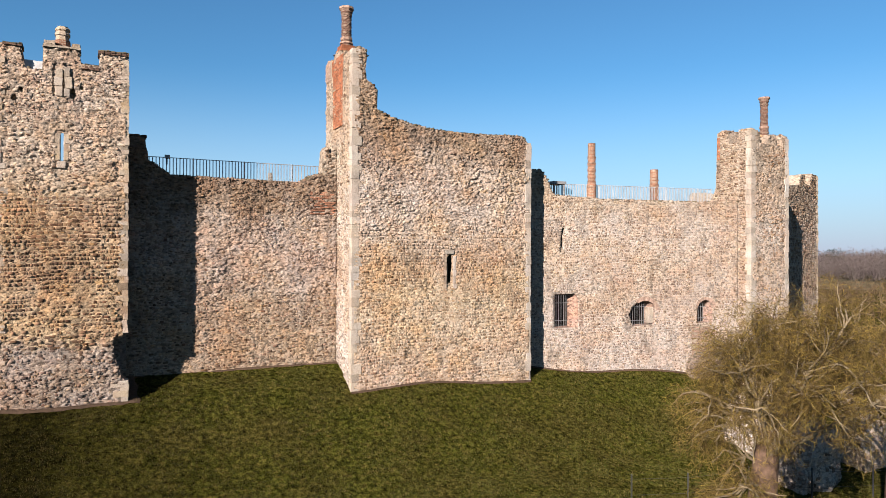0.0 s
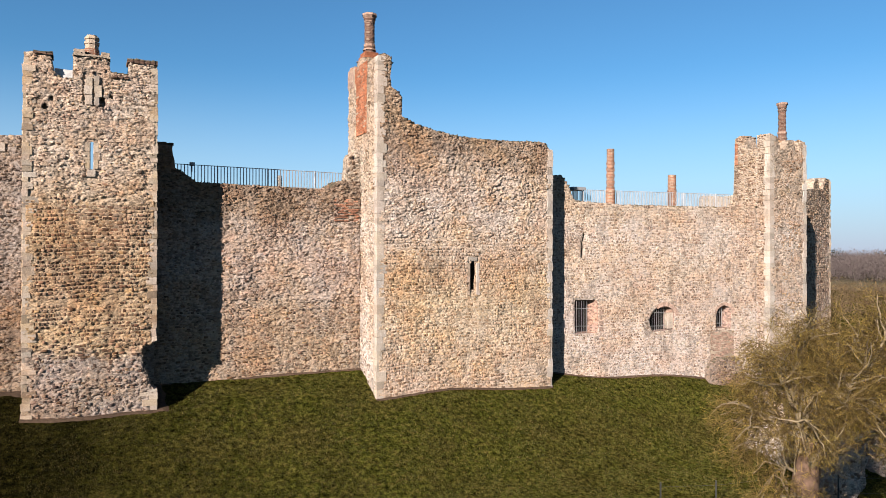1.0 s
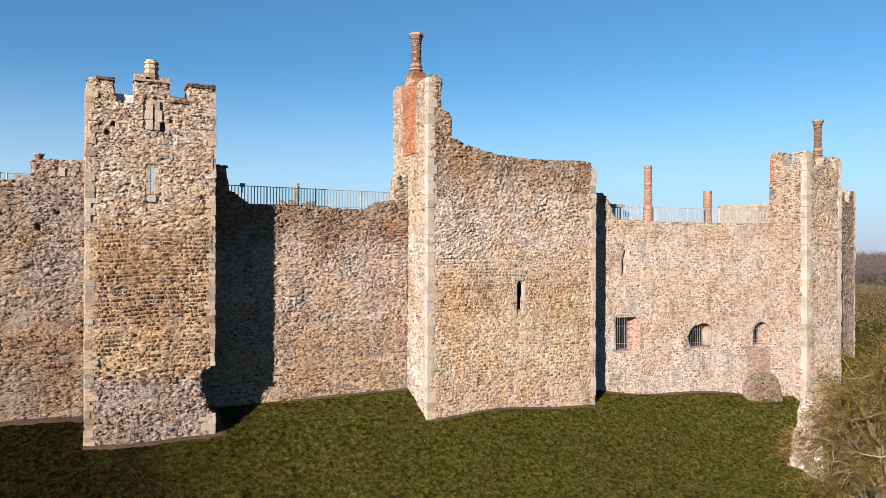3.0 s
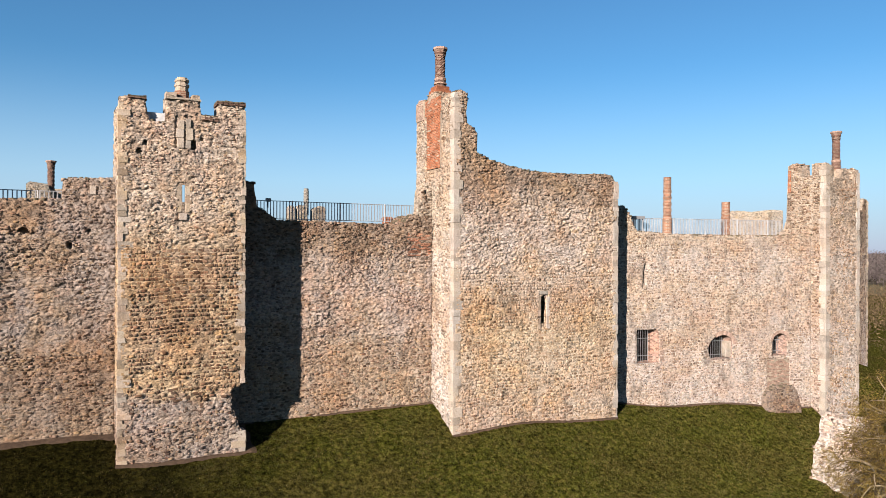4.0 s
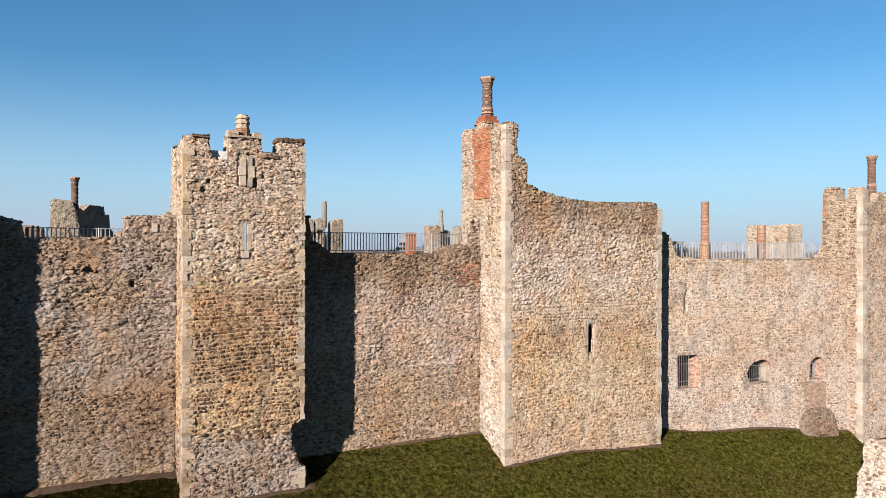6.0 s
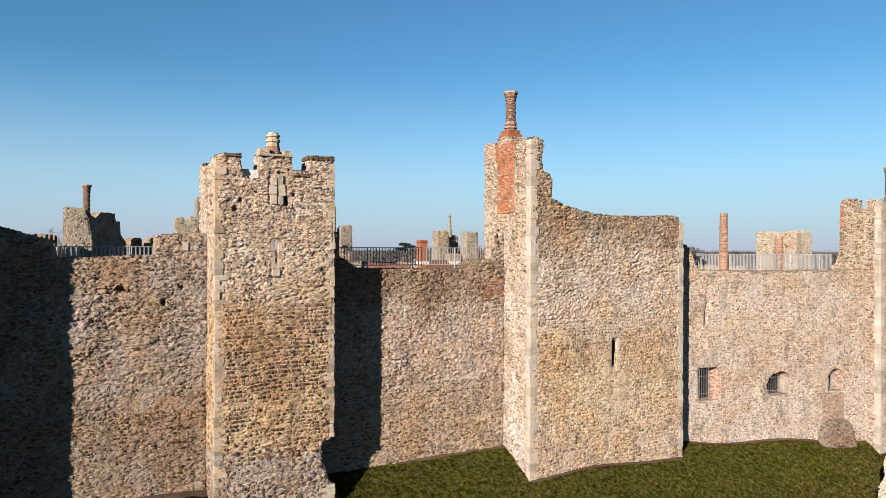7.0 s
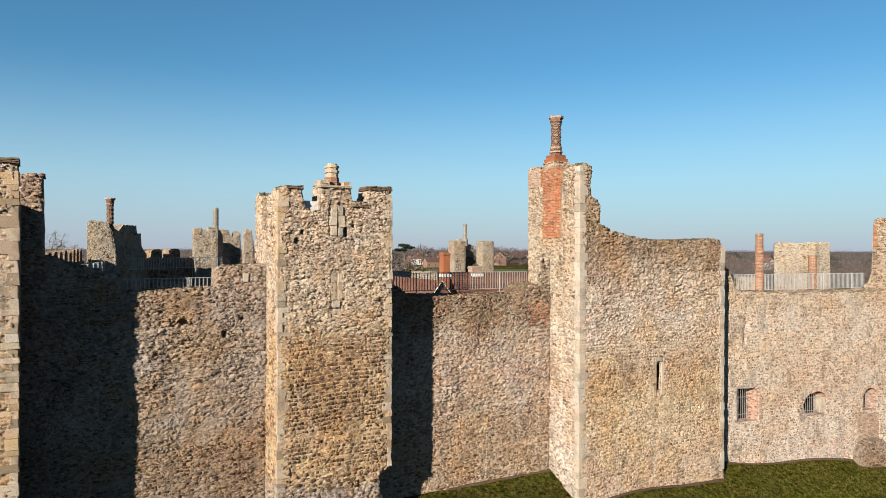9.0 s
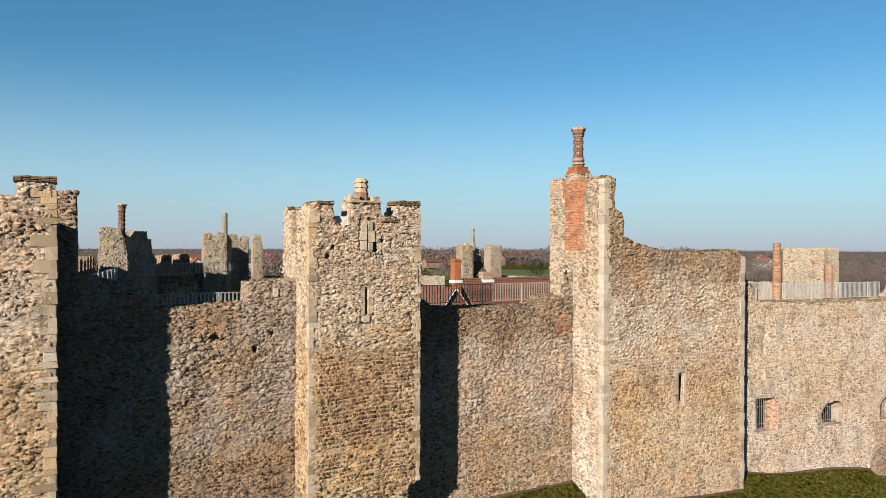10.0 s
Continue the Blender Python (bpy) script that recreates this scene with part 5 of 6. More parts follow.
far_wall("back_wall", Face((18.15, 81), (19.0, 81)), [(0, 1), (0, 12.6), (0.4, 12.9), (0.85, 11.6), (0.85, 1)], 0.8, tower, 234)
round_stack("chimney", 18.25, 79.7, 12.6, 15.65, 0.27, tower, SHAFT_GREY, False)
tower = thing("tower", (58, 51, 2), "broad ruined flint tower with a patch of red brick", "tower", "far towers")
BRF = Face((56.2, 53.0), (59.4, 48.8))
far_wall("front_wall", BRF, [(0, 0), (0, 12.7), (0.4, 12.95), (2.5, 12.8), (4.2, 12.95), (5.28, 12.85), (5.28, 0)], 1.2, tower, 209)
brick_panel(BRF, 4.2, 5.1, 10.2, 11.7, tower, 210, 0.04, BRICK, 0.1)
far_wall("side_wall", Face((59.4, 48.8), (61.6, 54.5)), [(0, 0), (0, 12.7), (6.1, 12.4), (6.1, 0)], 1.2, tower, 211)


def battlement(a, b, z, seed, name, label):
    """A far stretch of curtain wall with rounded merlons."""
    f = Face(a, b)
    poly = [(0, 0), (0, z)]
    rng = np.random.default_rng(seed)
    s = 0.6
    while s < f.length - 2.2:
        w = rng.uniform(1.3, 1.7)
        top = z + rng.uniform(0.75, 1.0)
        poly += [(s, z), (s + 0.05, top - 0.2), (s + 0.3, top), (s + w - 0.3, top + 0.03), (s + w - 0.05, top - 0.2), (s + w, z)]
        s += w + rng.uniform(0.7, 1.0)
    poly += [(f.length, z), (f.length, 0)]
    w = slab(name, f, poly, 0.9, MORTAR_C)
    tagged(w, label, "castle wall", kind="structure")
    rubble(f, poly, w, STONE_C, seed, singles=0, size=(0.24, 0.5), course=(0.2, 0.32), zmin=7)
    return w


battlement((-13.5, 36), (-9.2, 71.8), 11.0, 221, "wall_north_west", "shaded far curtain wall with rounded merlons")
battlement((-3.4, 80.2), (1.6, 84.2), 11.0, 222, "wall_north", "shaded far curtain wall with rounded merlons")
for a, b, i, drop in (((8.2, 92), (31.0, 82.5), 223, 0), ((37.5, 80), (56.5, 54.5), 224, 0), ((62, 50), (52, 42), 225, 2.2)):
    f = Face(a, b)
    w = slab("wall_far", f, ragged([(0, 0), (0, 9.2 - drop), (f.length * 0.4, 8.9 - drop), (f.length * 0.7, 9.3 - drop), (f.length, 9.1 - drop), (f.length, 0)], np.random.default_rng(i), 0.5, 0.12), 1.4, MORTAR_F)
    tagged(w, "far curtain wall of grey flint", "castle wall", kind="structure")
railing((-12.6, 40), (-7.6, 70), 10.0, 11.0, "grey iron railing on the far wall-walk", IRON, 0.2, 3.0)
railing((-5.5, 74.5), (4.5, 82.5), 10.0, 11.1, "dark iron railing on the far wall-walk", IRON, 0.2, 3.0)

# two-storey house with a red tile roof inside the castle
house = thing("house", (27.5, 62, 2), "long house with a red clay tile roof and cream walls", "house")
bm = bmesh.new()
box(bm, 21.5, 37, 58.8, 65.2, 1.5, 6.85)
part("wall", bm, ASHLAR_PALE, house)
for sgn, nm in ((-1, "near"), (1, "far")):
    y_e, z_e = 62 + sgn * 3.7, 6.4
    v = [(21.2, 62, 9.8), (37.3, 62, 9.8), (37.3, y_e, z_e), (21.2, y_e, z_e)]
    v += [(x, y, z - 0.15) for x, y, z in v]
    raw("roof", v, [(0, 1, 2, 3), (7, 6, 5, 4), (0, 4, 5, 1), (1, 5, 6, 2), (2, 6, 7, 3), (3, 7, 4, 0)], TILE, house, "red clay tile roof slope")
for k in range(22):
    f = k / 22
    y0, z0 = 62 - 3.7 * f, 9.8 - 3.4 * f
    bm = bmesh.new()
    box(bm, 21.2, 37.3, -0.13, 0.06, -0.012, 0.018, Matrix.Translation((0, y0 - 0.06, z0 + 0.02)) @ Matrix.Rotation(math.atan2(3.4, 3.7), 4, "X"))
    part("tile_course", bm, TILE, house)
for x0, x1, zt in ((20.45, 21.15, 11.75), (23.6, 24.7, 10.45)):
    bm = bmesh.new()
    box(bm, x0, x1, 61.6, 62.4, 6.5, zt)
    box(bm, x0 - 0.06, x1 + 0.06, 61.54, 62.46, zt - 0.25, zt - 0.12)
    stack = part("chimney", bm, BRICK if x0 < 22 else BRICK_PINK, house, "orange-red brick chimney" if x0 < 22 else "pale pink brick chimney")
    bm = bmesh.new()
    box(bm, x0 - 0.1, x1 + 0.1, 61.5, 62.5, 9.45, 9.72)
    part("flashing", bm, LIMEWASH, stack, "white mortar flashing")
wing = thing("house_wing", (14.5, 54, 2), "gabled wing with red tile roof and pale gable boards", "house")
for sgn in (-1, 1):
    v = [(14.5, 51, 9.72), (14.5, 60, 9.72), (14.5 + sgn * 2.5, 60, 6.5), (14.5 + sgn * 2.5, 51, 6.5)]
    v += [(x, y, z - 0.12) for x, y, z in v]
    raw("roof", v, [(0, 1, 2, 3), (7, 6, 5, 4), (0, 4, 5, 1), (1, 5, 6, 2), (2, 6, 7, 3), (3, 7, 4, 0)], TILE, wing)
    bm = bmesh.new()
    tube(bm, (14.5, 50.95, 9.70), (14.5 + sgn * 2.5, 50.95, 6.48), 0.03, 4)
    part("barge_board", bm, LIMEWASH, wing)
raw("gable_wall", [(12.2, 51.2, 1.5), (16.8, 51.2, 1.5), (16.8, 51.2, 6.6), (14.5, 51.2, 9.58), (12.2, 51.2, 6.6), (12.2, 59.9, 1.5), (16.8, 59.9, 1.5), (16.8, 59.9, 6.6), (14.5, 59.9, 9.58), (12.2, 59.9, 6.6)],
    [(0, 1, 2, 3, 4), (9, 8, 7, 6, 5), (0, 5, 6, 1), (1, 6, 7, 2), (4, 9, 5, 0)], TILE, wing)


# ---- ruined masonry and fence on the bank at the right ----
def ruin(name, centre, size, seed, label, category, lean=0.0):
    """A weathered block of rubble masonry: a box drawn in and broken by noise, with stones on its faces."""
    rng = np.random.default_rng(seed)
    bm = bmesh.new()
    bmesh.ops.create_cube(bm, size=1)
    bmesh.ops.subdivide_edges(bm, edges=bm.edges[:], cuts=19, use_grid_fill=True)
    for v in bm.verts:
        p = v.co.copy()
        n = noise.noise_vector(p * 3.1 + Vector((seed, 0, 0)))
        f = 1.0 - max(0, p.z) * 0.35 + 0.08 * n.x
        v.co = Vector((p.x * f * size[0] + lean * p.z, p.y * f * size[1], (p.z + 0.5) * size[2])) + n * 0.26 + noise.noise_vector(p * 6.3 + Vector((0, 0, seed))) * 0.12 + noise.noise_vector(p * 13 + Vector((0, seed, 0))) * 0.10
        if p.z > 0.2:
            v.co.z -= 0.7 * size[2] * 0.3 * abs(p.x + 0.15) * (1 + n.y)
        v.co += Vector(centre)
    ob = part(name, bm, MORTAR_E)
    tagged(ob, label, category)
    me = ob.data
    polys = [p for p in me.polygons if p.normal.z > -0.2]
    pick = [polys[i] for i in rng.integers(0, len(polys), int(len(polys) * 0.22))]
    c = np.array([p.center[:] for p in pick]) + rng.normal(0, 0.03, (len(pick), 3))
    nrm = np.array([p.normal[:] for p in pick])
    ax = np.cross(nrm, (0.0, 0.0, 1.0)) + 1e-4
    ax /= np.linalg.norm(ax, axis=1)[:, None]
    ay = np.cross(nrm, ax)
    stones_mesh("rubble", c, ax[:, None], ay[:, None], nrm[:, None], rng.uniform(0.12, 0.3, len(c)), rng.uniform(0.1, 0.2, len(c)), rng.uniform(0.02, 0.07, len(c)), rng, STONE_E, ob)
    return ob


ruin("ruined_pier", (29.0, 20.3, -4.4), (2.8, 1.3, 3.6), 3, "leaning pale block of ruined flint masonry on the grass", "ruined wall")
ruin("ruined_pier", (34.6, 20.9, -4.6), (3.2, 1.4, 4.4), 7, "tall pale block of ruined flint masonry on the grass", "ruined wall")
ruin("ruined_lump", (30.6, 24.0, -3.7), (2.7, 2.2, 3.9), 15, "fallen pale lump of ruined flint masonry on the bank", "ruined wall", 0.5)
fence = thing("fence", (28, 19, -4), "low post and wire fence on the grass", "fence")
posts = [(19.5, 21.4), (22.1, 20.9), (24.9, 20.2), (27.75, 19.3), (30.6, 18.4), (33.4, 17.6)]
for x, y in posts:
    z = float(ground_z(x, y))
    bm = bmesh.new()
    tube(bm, (x, y, z - 0.2), (x, y, z + 1.35), 0.035, 6)
    part("post", bm, IRON_DARK, fence)
for (xa, ya), (xb, yb) in zip(posts, posts[1:]):
    for hgt in (0.5, 1.15):
        bm = bmesh.new()
        tube(bm, (xa, ya, float(ground_z(xa, ya)) + hgt), (xb, yb, float(ground_z(xb, yb)) + hgt), 0.006, 4)
        part("wire", bm, IRON_DARK, fence)

# ---- the big bare tree ----
BARK = plain_material("pale_bark", (0.29, 0.222, 0.135), 0.9, 8, 0.4, 0, 0.03)
TRUNK = plain_material("reddish_bark", (0.210, 0.130, 0.087), 0.95, 6, 0.5, 0, 0.08)


def island_material(name, stops, rough=0.9, patch=0.9, low=0.6, high=1.3):
    m, ns, ls, b = mat(name)
    g = ns.new("ShaderNodeNewGeometry")
    r = ramp(ns, *[(p, tuple(TONE * v for v in c)) for p, c in stops])
    ls.new(g.outputs["Random Per Island"], r.inputs[0])
    n = noise_at(ns, ls, patch, 4)
    rn = ramp(ns, (0.35, (low,)), (0.65, (high,)))
    ls.new(n, rn.inputs[0])
    ls.new(blend(ns, ls, 1.0, r.outputs[0], rn.outputs[0], "MULTIPLY"), b.inputs["Base Color"])
    b.inputs["Roughness"].default_value, b.inputs["Specular IOR Level"].default_value = rough, 0.05
    return m


TWIG = island_material("lichen_twigs", ((0.0, (0.050, 0.028, 0.013)), (0.4, (0.130, 0.080, 0.032)), (0.7, (0.245, 0.167, 0.050)), (0.9, (0.360, 0.262, 0.062)), (1.0, (0.368, 0.285, 0.155))))
BUD = island_material("yellow_lichen", ((0.0, (0.17, 0.105, 0.034)), (0.5, (0.29, 0.192, 0.048)), (1.0, (0.41, 0.29, 0.062))), 0.9, 1.6, 0.4, 1.4)


def tubes_mesh(name, paths, radii, sides, material, parent, label="", kind=""):
    """Tapered tubes along paths (n, k, 3) with radii (n, k)."""
    n, k, _ = paths.shape
    d = np.gradient(paths, axis=1)
    d /= np.linalg.norm(d, axis=2, keepdims=True) + 1e-9
    ref = np.where(np.abs(d[..., 2:]) > 0.9, np.array((1.0, 0, 0)), np.array((0, 0, 1.0)))
    e1 = np.cross(d, ref)
    e1 /= np.linalg.norm(e1, axis=2, keepdims=True) + 1e-9
    e2 = np.cross(d, e1)
    a = np.arange(sides) / sides * 2 * np.pi
    v = paths[:, :, None] + radii[:, :, None, None] * (np.cos(a)[None, None, :, None] * e1[:, :, None] + np.sin(a)[None, None, :, None] * e2[:, :, None])
    v = v.reshape(-1, 3)
    base = (np.arange(n) * k * sides)[:, None, None] + (np.arange(k - 1) * sides)[None, :, None]
    i = np.arange(sides)[None, None]
    j = (np.arange(sides)[None, None] + 1) % sides
    f = np.stack([base + i, base + j, base + sides + j, base + sides + i], -1).reshape(-1, 4)
    me = bpy.data.meshes.new(name)
    me.vertices.add(len(v))
    me.vertices.foreach_set("co", v.astype(np.float32).ravel())
    me.loops.add(f.size)
    me.loops.foreach_set("vertex_index", f.astype(np.int32).ravel())
    me.polygons.add(len(f))
    me.polygons.foreach_set("loop_start", np.arange(0, f.size, 4, dtype=np.int32))
    me.polygons.foreach_set("loop_total", np.full(len(f), 4, np.int32))
    me.update(calc_edges=True)
    me.validate()
    me.materials.append(material)
    me.shade_smooth()
    ob = put(new(name, me), parent, label)
    if kind:
        ob["kind"] = kind
    return ob


def grow(rng, start, way, length, steps, bend, droop, k=5):
    """Paths of n branches from start along way, wandering and drooping."""
    n = len(start)
    out = np.zeros((n, k, 3))
    out[:, 0] = start
    w = way / np.linalg.norm(way, axis=1, keepdims=True)
    for i in range(1, k):
        w = w + rng.normal(0, bend, (n, 3)) + np.array((0, 0, droop))
        w /= np.linalg.norm(w, axis=1, keepdims=True)
        out[:, i] = out[:, i - 1] + w * (length / (k - 1))[:, None]
    return out


def sprout(rng, paths, count, lo=0.25):
    """Starting points and ways for count side branches on each path."""
    n, k, _ = paths.shape
    f = rng.uniform(lo, 1.0, (n, count)) * (k - 1)
    i = np.minimum(f.astype(int), k - 2)
    t = (f - i)[..., None]
    idx = np.arange(n)[:, None]
    p = paths[idx, i] * (1 - t) + paths[idx, i + 1] * t
    d = paths[idx, i + 1] - paths[idx, i]
    d /= np.linalg.norm(d, axis=2, keepdims=True) + 1e-9
    side = rng.normal(0, 1, d.shape)
    side -= (side * d).sum(2, keepdims=True) * d
    side /= np.linalg.norm(side, axis=2, keepdims=True)
    way = d * rng.uniform(0.5, 1.2, (n, count, 1)) + side * rng.uniform(0.6, 1.1, (n, count, 1))
    return p.reshape(-1, 3), way.reshape(-1, 3)


def bare_tree(base, top, crown, radii, seed, label, limbs=20, fine=8, open_side=False, thick=1.0):
    """A leafless tree: a leaning trunk from base to top, limbs that reach through the crown's ellipsoid, four orders of twigs."""
    rng = np.random.default_rng(seed)
    tree = thing("tree", base, label, "tree", "bare trees")
    b0, b1, size = np.array(base, float), np.array(top, float), float(np.mean(radii))
    f = np.linspace(0, 1, 8)[:, None]
    trunk = b0 - (0, 0, 0.4) + (b1 - b0 + (0, 0, 0.4)) * f + rng.normal(0, 0.06 * thick, (8, 3)) * f
    tubes_mesh("trunk", trunk[None], (np.linspace(0.62, 0.3, 8) * thick)[None], 12, TRUNK, tree, "thick reddish-brown trunk")
    k = np.arange(limbs)
    az = k * 2.39996 + rng.uniform(-0.25, 0.25, limbs)
    up = np.clip(1.0 - 1.3 * (k + 0.5) / limbs + rng.uniform(-0.08, 0.08, limbs), -0.5, 0.98)
    if open_side:
        up = np.where((np.cos(az) > 0.05) | ((np.sin(az) < -0.35) & (np.cos(az) > -0.6)), np.abs(up) * 0.4 + 0.56, up)
    flat = np.sqrt(1 - up ** 2)
    goal = np.array(crown) + np.stack([flat * np.cos(az), flat * np.sin(az), up], 1) * np.array(radii) * rng.uniform(0.68, 0.86, (limbs, 1))
    at = np.clip(0.78 + 0.22 * up + rng.uniform(-0.1, 0.1, limbs), 0.66, 1.0) * 7
    i = np.minimum(at.astype(int), 6)
    p1 = trunk[i] * (1 - (at - i))[:, None] + trunk[i + 1] * (at - i)[:, None]
    f = np.linspace(0, 1, 9)[None, :, None]
    L1 = p1[:, None] + (goal - p1)[:, None] * f + np.array((0, 0, 1.0)) * (np.sin(f * math.pi) * 0.10 * size)
    L1 = L1 + np.cumsum(rng.normal(0, 0.05 * size, L1.shape) * (f > 0), axis=1) * 0.7
    for q in range(limbs):
        tubes_mesh("limb", L1[q:q + 1], (np.linspace(0.125, 0.028, 9) * thick * rng.uniform(0.6, 1.1))[None], 7, BARK, tree)
    p, w = sprout(rng, L1, 10, 0.42)
    L2 = grow(rng, p, w, rng.uniform(0.22, 0.44, len(p)) * size, 6, 0.26, -0.05, 6)
    tubes_mesh("limb_spread", L2, np.tile(np.linspace(0.034, 0.012, 6), (len(L2), 1)) * thick, 5, BARK, tree, "pale crooked branches", "stuff")
    p, w = sprout(rng, L2, fine, 0.2)
    L3 = grow(rng, p, w, rng.uniform(0.12, 0.24, len(p)) * size, 5, 0.42, -0.08, 5)
    tubes_mesh("inner_crown", L3, np.tile(np.linspace(0.009, 0.0045, 5), (len(L3), 1)) * thick, 3, TWIG, tree, "", "stuff")
    p, w = sprout(rng, L3, fine + 3, 0.15)
    L4 = grow(rng, p, w, rng.uniform(0.07, 0.15, len(p)) * size, 4, 0.5, -0.08, 3)
    tubes_mesh("crown", L4, np.tile(np.linspace(0.0036, 0.002, 3), (len(L4), 1)) * thick, 3, TWIG, tree, "dense fine twigs grown over with yellow lichen", "stuff")
    if fine > 4:
        p, w = sprout(rng, L4, 1, 0.1)
        L5 = grow(rng, p, w, rng.uniform(0.02, 0.055, len(p)) * size, 3, 0.3, -0.1, 2)
        tubes_mesh("lichen", L5, np.tile(np.linspace(0.006, 0.0036, 2), (len(L5), 1)), 3, BUD, tree, "", "stuff")
    return tree


big_tree = bare_tree((16.6, 13.6, -4.5), (17.6, 13.6, 1.4), (18.5, 13.6, 0.9), (3.3, 3.1, 4.8), 41, "big bare spreading tree with dense twigs yellow with lichen", 27, 7, True)
f = np.linspace(0, 1, 9)[:, None]
arm = np.array((17.5, 13.5, 0.75)) + np.array((6.2, 0.1, 1.2)) * f + np.array((0, 0, -0.12)) * np.sin(f * math.pi)
tubes_mesh("limb", arm[None], np.linspace(0.11, 0.05, 9)[None], 8, BARK, big_tree, "long pale limb reaching sideways")
bare_tree((25.6, 14.4, -4.4), (25.4, 14.4, 0.8), (25.0, 14.4, 2.4), (3.4, 3.2, 2.3), 43, "bare spreading tree with olive lichen twigs", 14, 5, True)
bare_tree((-14.2, 230, -3.2), (-14.2, 230, 7), (-14.2, 230, 9.5), (7.0, 5.0, 6.5), 47, "broad bare tree standing alone far off", 20, 4, False, 1.5)

# ---- grass tufts on the bank ----
DEAD_BLADE = island_material("brown_grass_blades", ((0.0, (0.028, 0.027, 0.007)), (0.4, (0.042, 0.036, 0.010)), (0.75, (0.066, 0.047, 0.015)), (1.0, (0.10, 0.070, 0.028))), 0.85, 5.5, 0.12, 1.9)
BLADE = island_material("grass_blades", ((0.0, (0.056, 0.068, 0.011)), (0.35, (0.090, 0.102, 0.018)), (0.6, (0.124, 0.112, 0.026)), (0.85, (0.178, 0.136, 0.040)), (1.0, (0.250, 0.180, 0.072))), 0.8, 5.5, 0.12, 1.9)
rng = np.random.default_rng(77)
N = 150000
tx, ty = rng.uniform(-17, 41, N), rng.uniform(17, 33, N)
ok = ~(((tx > -3.6) & (tx < 1.5) & (ty > 30.9)) | ((tx > 10.6) & (tx < 21.1) & (ty > 30.4)) | ((tx < -11.7) & (ty > 30.4)) | (ty > 32.6) | ((tx > 20.8) & (ty > 31.7 - 0.202 * (tx - 20.8))) | ((tx > 34.6) & (ty > 27.9)))
ok &= rng.random(N) < 0.55 + 0.45 * np.sin(tx * 1.7 + 2 * np.sin(ty * 1.1)) * np.sin(ty * 1.9 + tx * 0.4)
ok &= (tx > -3.4 + rng.normal(0, 0.8, N)) | (rng.random(N) < 0.12)
tx, ty = tx[ok], ty[ok]
tz = ground_z(tx, ty)
B = 5
n = len(tx)
root = np.stack([tx, ty, tz], 1)[:, None] + np.concatenate([rng.normal(0, 0.07, (n, B, 2)), np.full((n, B, 1), -0.02)], 2)
a = rng.uniform(0, 6.28, (n, B))
hgt = rng.uniform(0.03, 0.08, (n, B)) * rng.uniform(0.5, 1.9, (n, 1))
wid = rng.uniform(0.006, 0.016, (n, B))
side = np.stack([np.cos(a), np.sin(a), np.zeros_like(a)], -1) * wid[..., None]
lean = np.stack([rng.normal(0, 0.5, (n, B)), rng.normal(-0.2, 0.5, (n, B)), np.ones((n, B))], -1) * hgt[..., None]
blades = np.stack([root - side, root + side, root + lean], 2)
worn = tx + 3.0 * np.sin(ty * 0.8 + 1.0) + 2.0 * np.sin(tx * 0.9 + ty * 0.6) + rng.normal(0, 4.5, n) < 7.0
for nm, sel, material, label in (("grass", ~worn, BLADE, "short rough winter grass, green mixed with straw"), ("brown_grass", worn, DEAD_BLADE, "dull brown winter grass and dead stalks on the bank")):
    v = blades[sel].reshape(-1, 3)
    me = bpy.data.meshes.new(nm)
    me.vertices.add(len(v))
    me.vertices.foreach_set("co", v.astype(np.float32).ravel())
    me.loops.add(len(v))
    me.loops.foreach_set("vertex_index", np.arange(len(v), dtype=np.int32))
    me.polygons.add(len(v) // 3)
    me.polygons.foreach_set("loop_start", np.arange(0, len(v), 3, dtype=np.int32))
    me.polygons.foreach_set("loop_total", np.full(len(v) // 3, 3, np.int32))
    me.update(calc_edges=True)
    me.materials.append(material)
    tagged(new(nm, me), label, "grass", kind="stuff")

# bare earth along the wall feet
EARTH = plain_material("bare_earth", (0.11, 0.07, 0.045), 0.95, 7, 0.4, 0, 0.04)


def earth_strip(a, b, width, seed):
    f = Face(a, b)
    rng = np.random.default_rng(seed)
    cols = int(f.length / 0.25) + 2
    verts = []
    for i in range(cols):
        s = f.length * i / (cols - 1)
        w = width * rng.uniform(0.75, 1.0)
        for out in (-0.15, w * 0.5, w):
            p = f.at(s, 0, out)
            verts.append((p.x, p.y, float(ground_z(p.x, p.y)) + (0.03 if out < w else -0.03) + rng.uniform(0, 0.015)))
    faces = [(3 * i + k, 3 * i + 3 + k, 3 * i + 4 + k, 3 * i + 1 + k) for i in range(cols - 1) for k in range(2)]
    return tagged(raw("bare_earth", verts, faces, EARTH), "bare trodden earth along the wall foot", "earth", kind="structure")


for a, b, w, i in (((-11.8, 32.9), (-3.4, 32.9), 0.5, 1), ((-3.5, 31.2), (1.35, 31.2), 0.3, 2), ((1.3, 33.0), (10.9, 33.0), 0.2, 3), ((10.8, 30.7), (20.9, 30.7), 0.2, 4), ((20.84, 31.95), (34.9, 29.1), 0.2, 5), ((1.35, 31.0), (1.35, 33.1), 0.6, 6)):
    earth_strip(a, b, w, i)

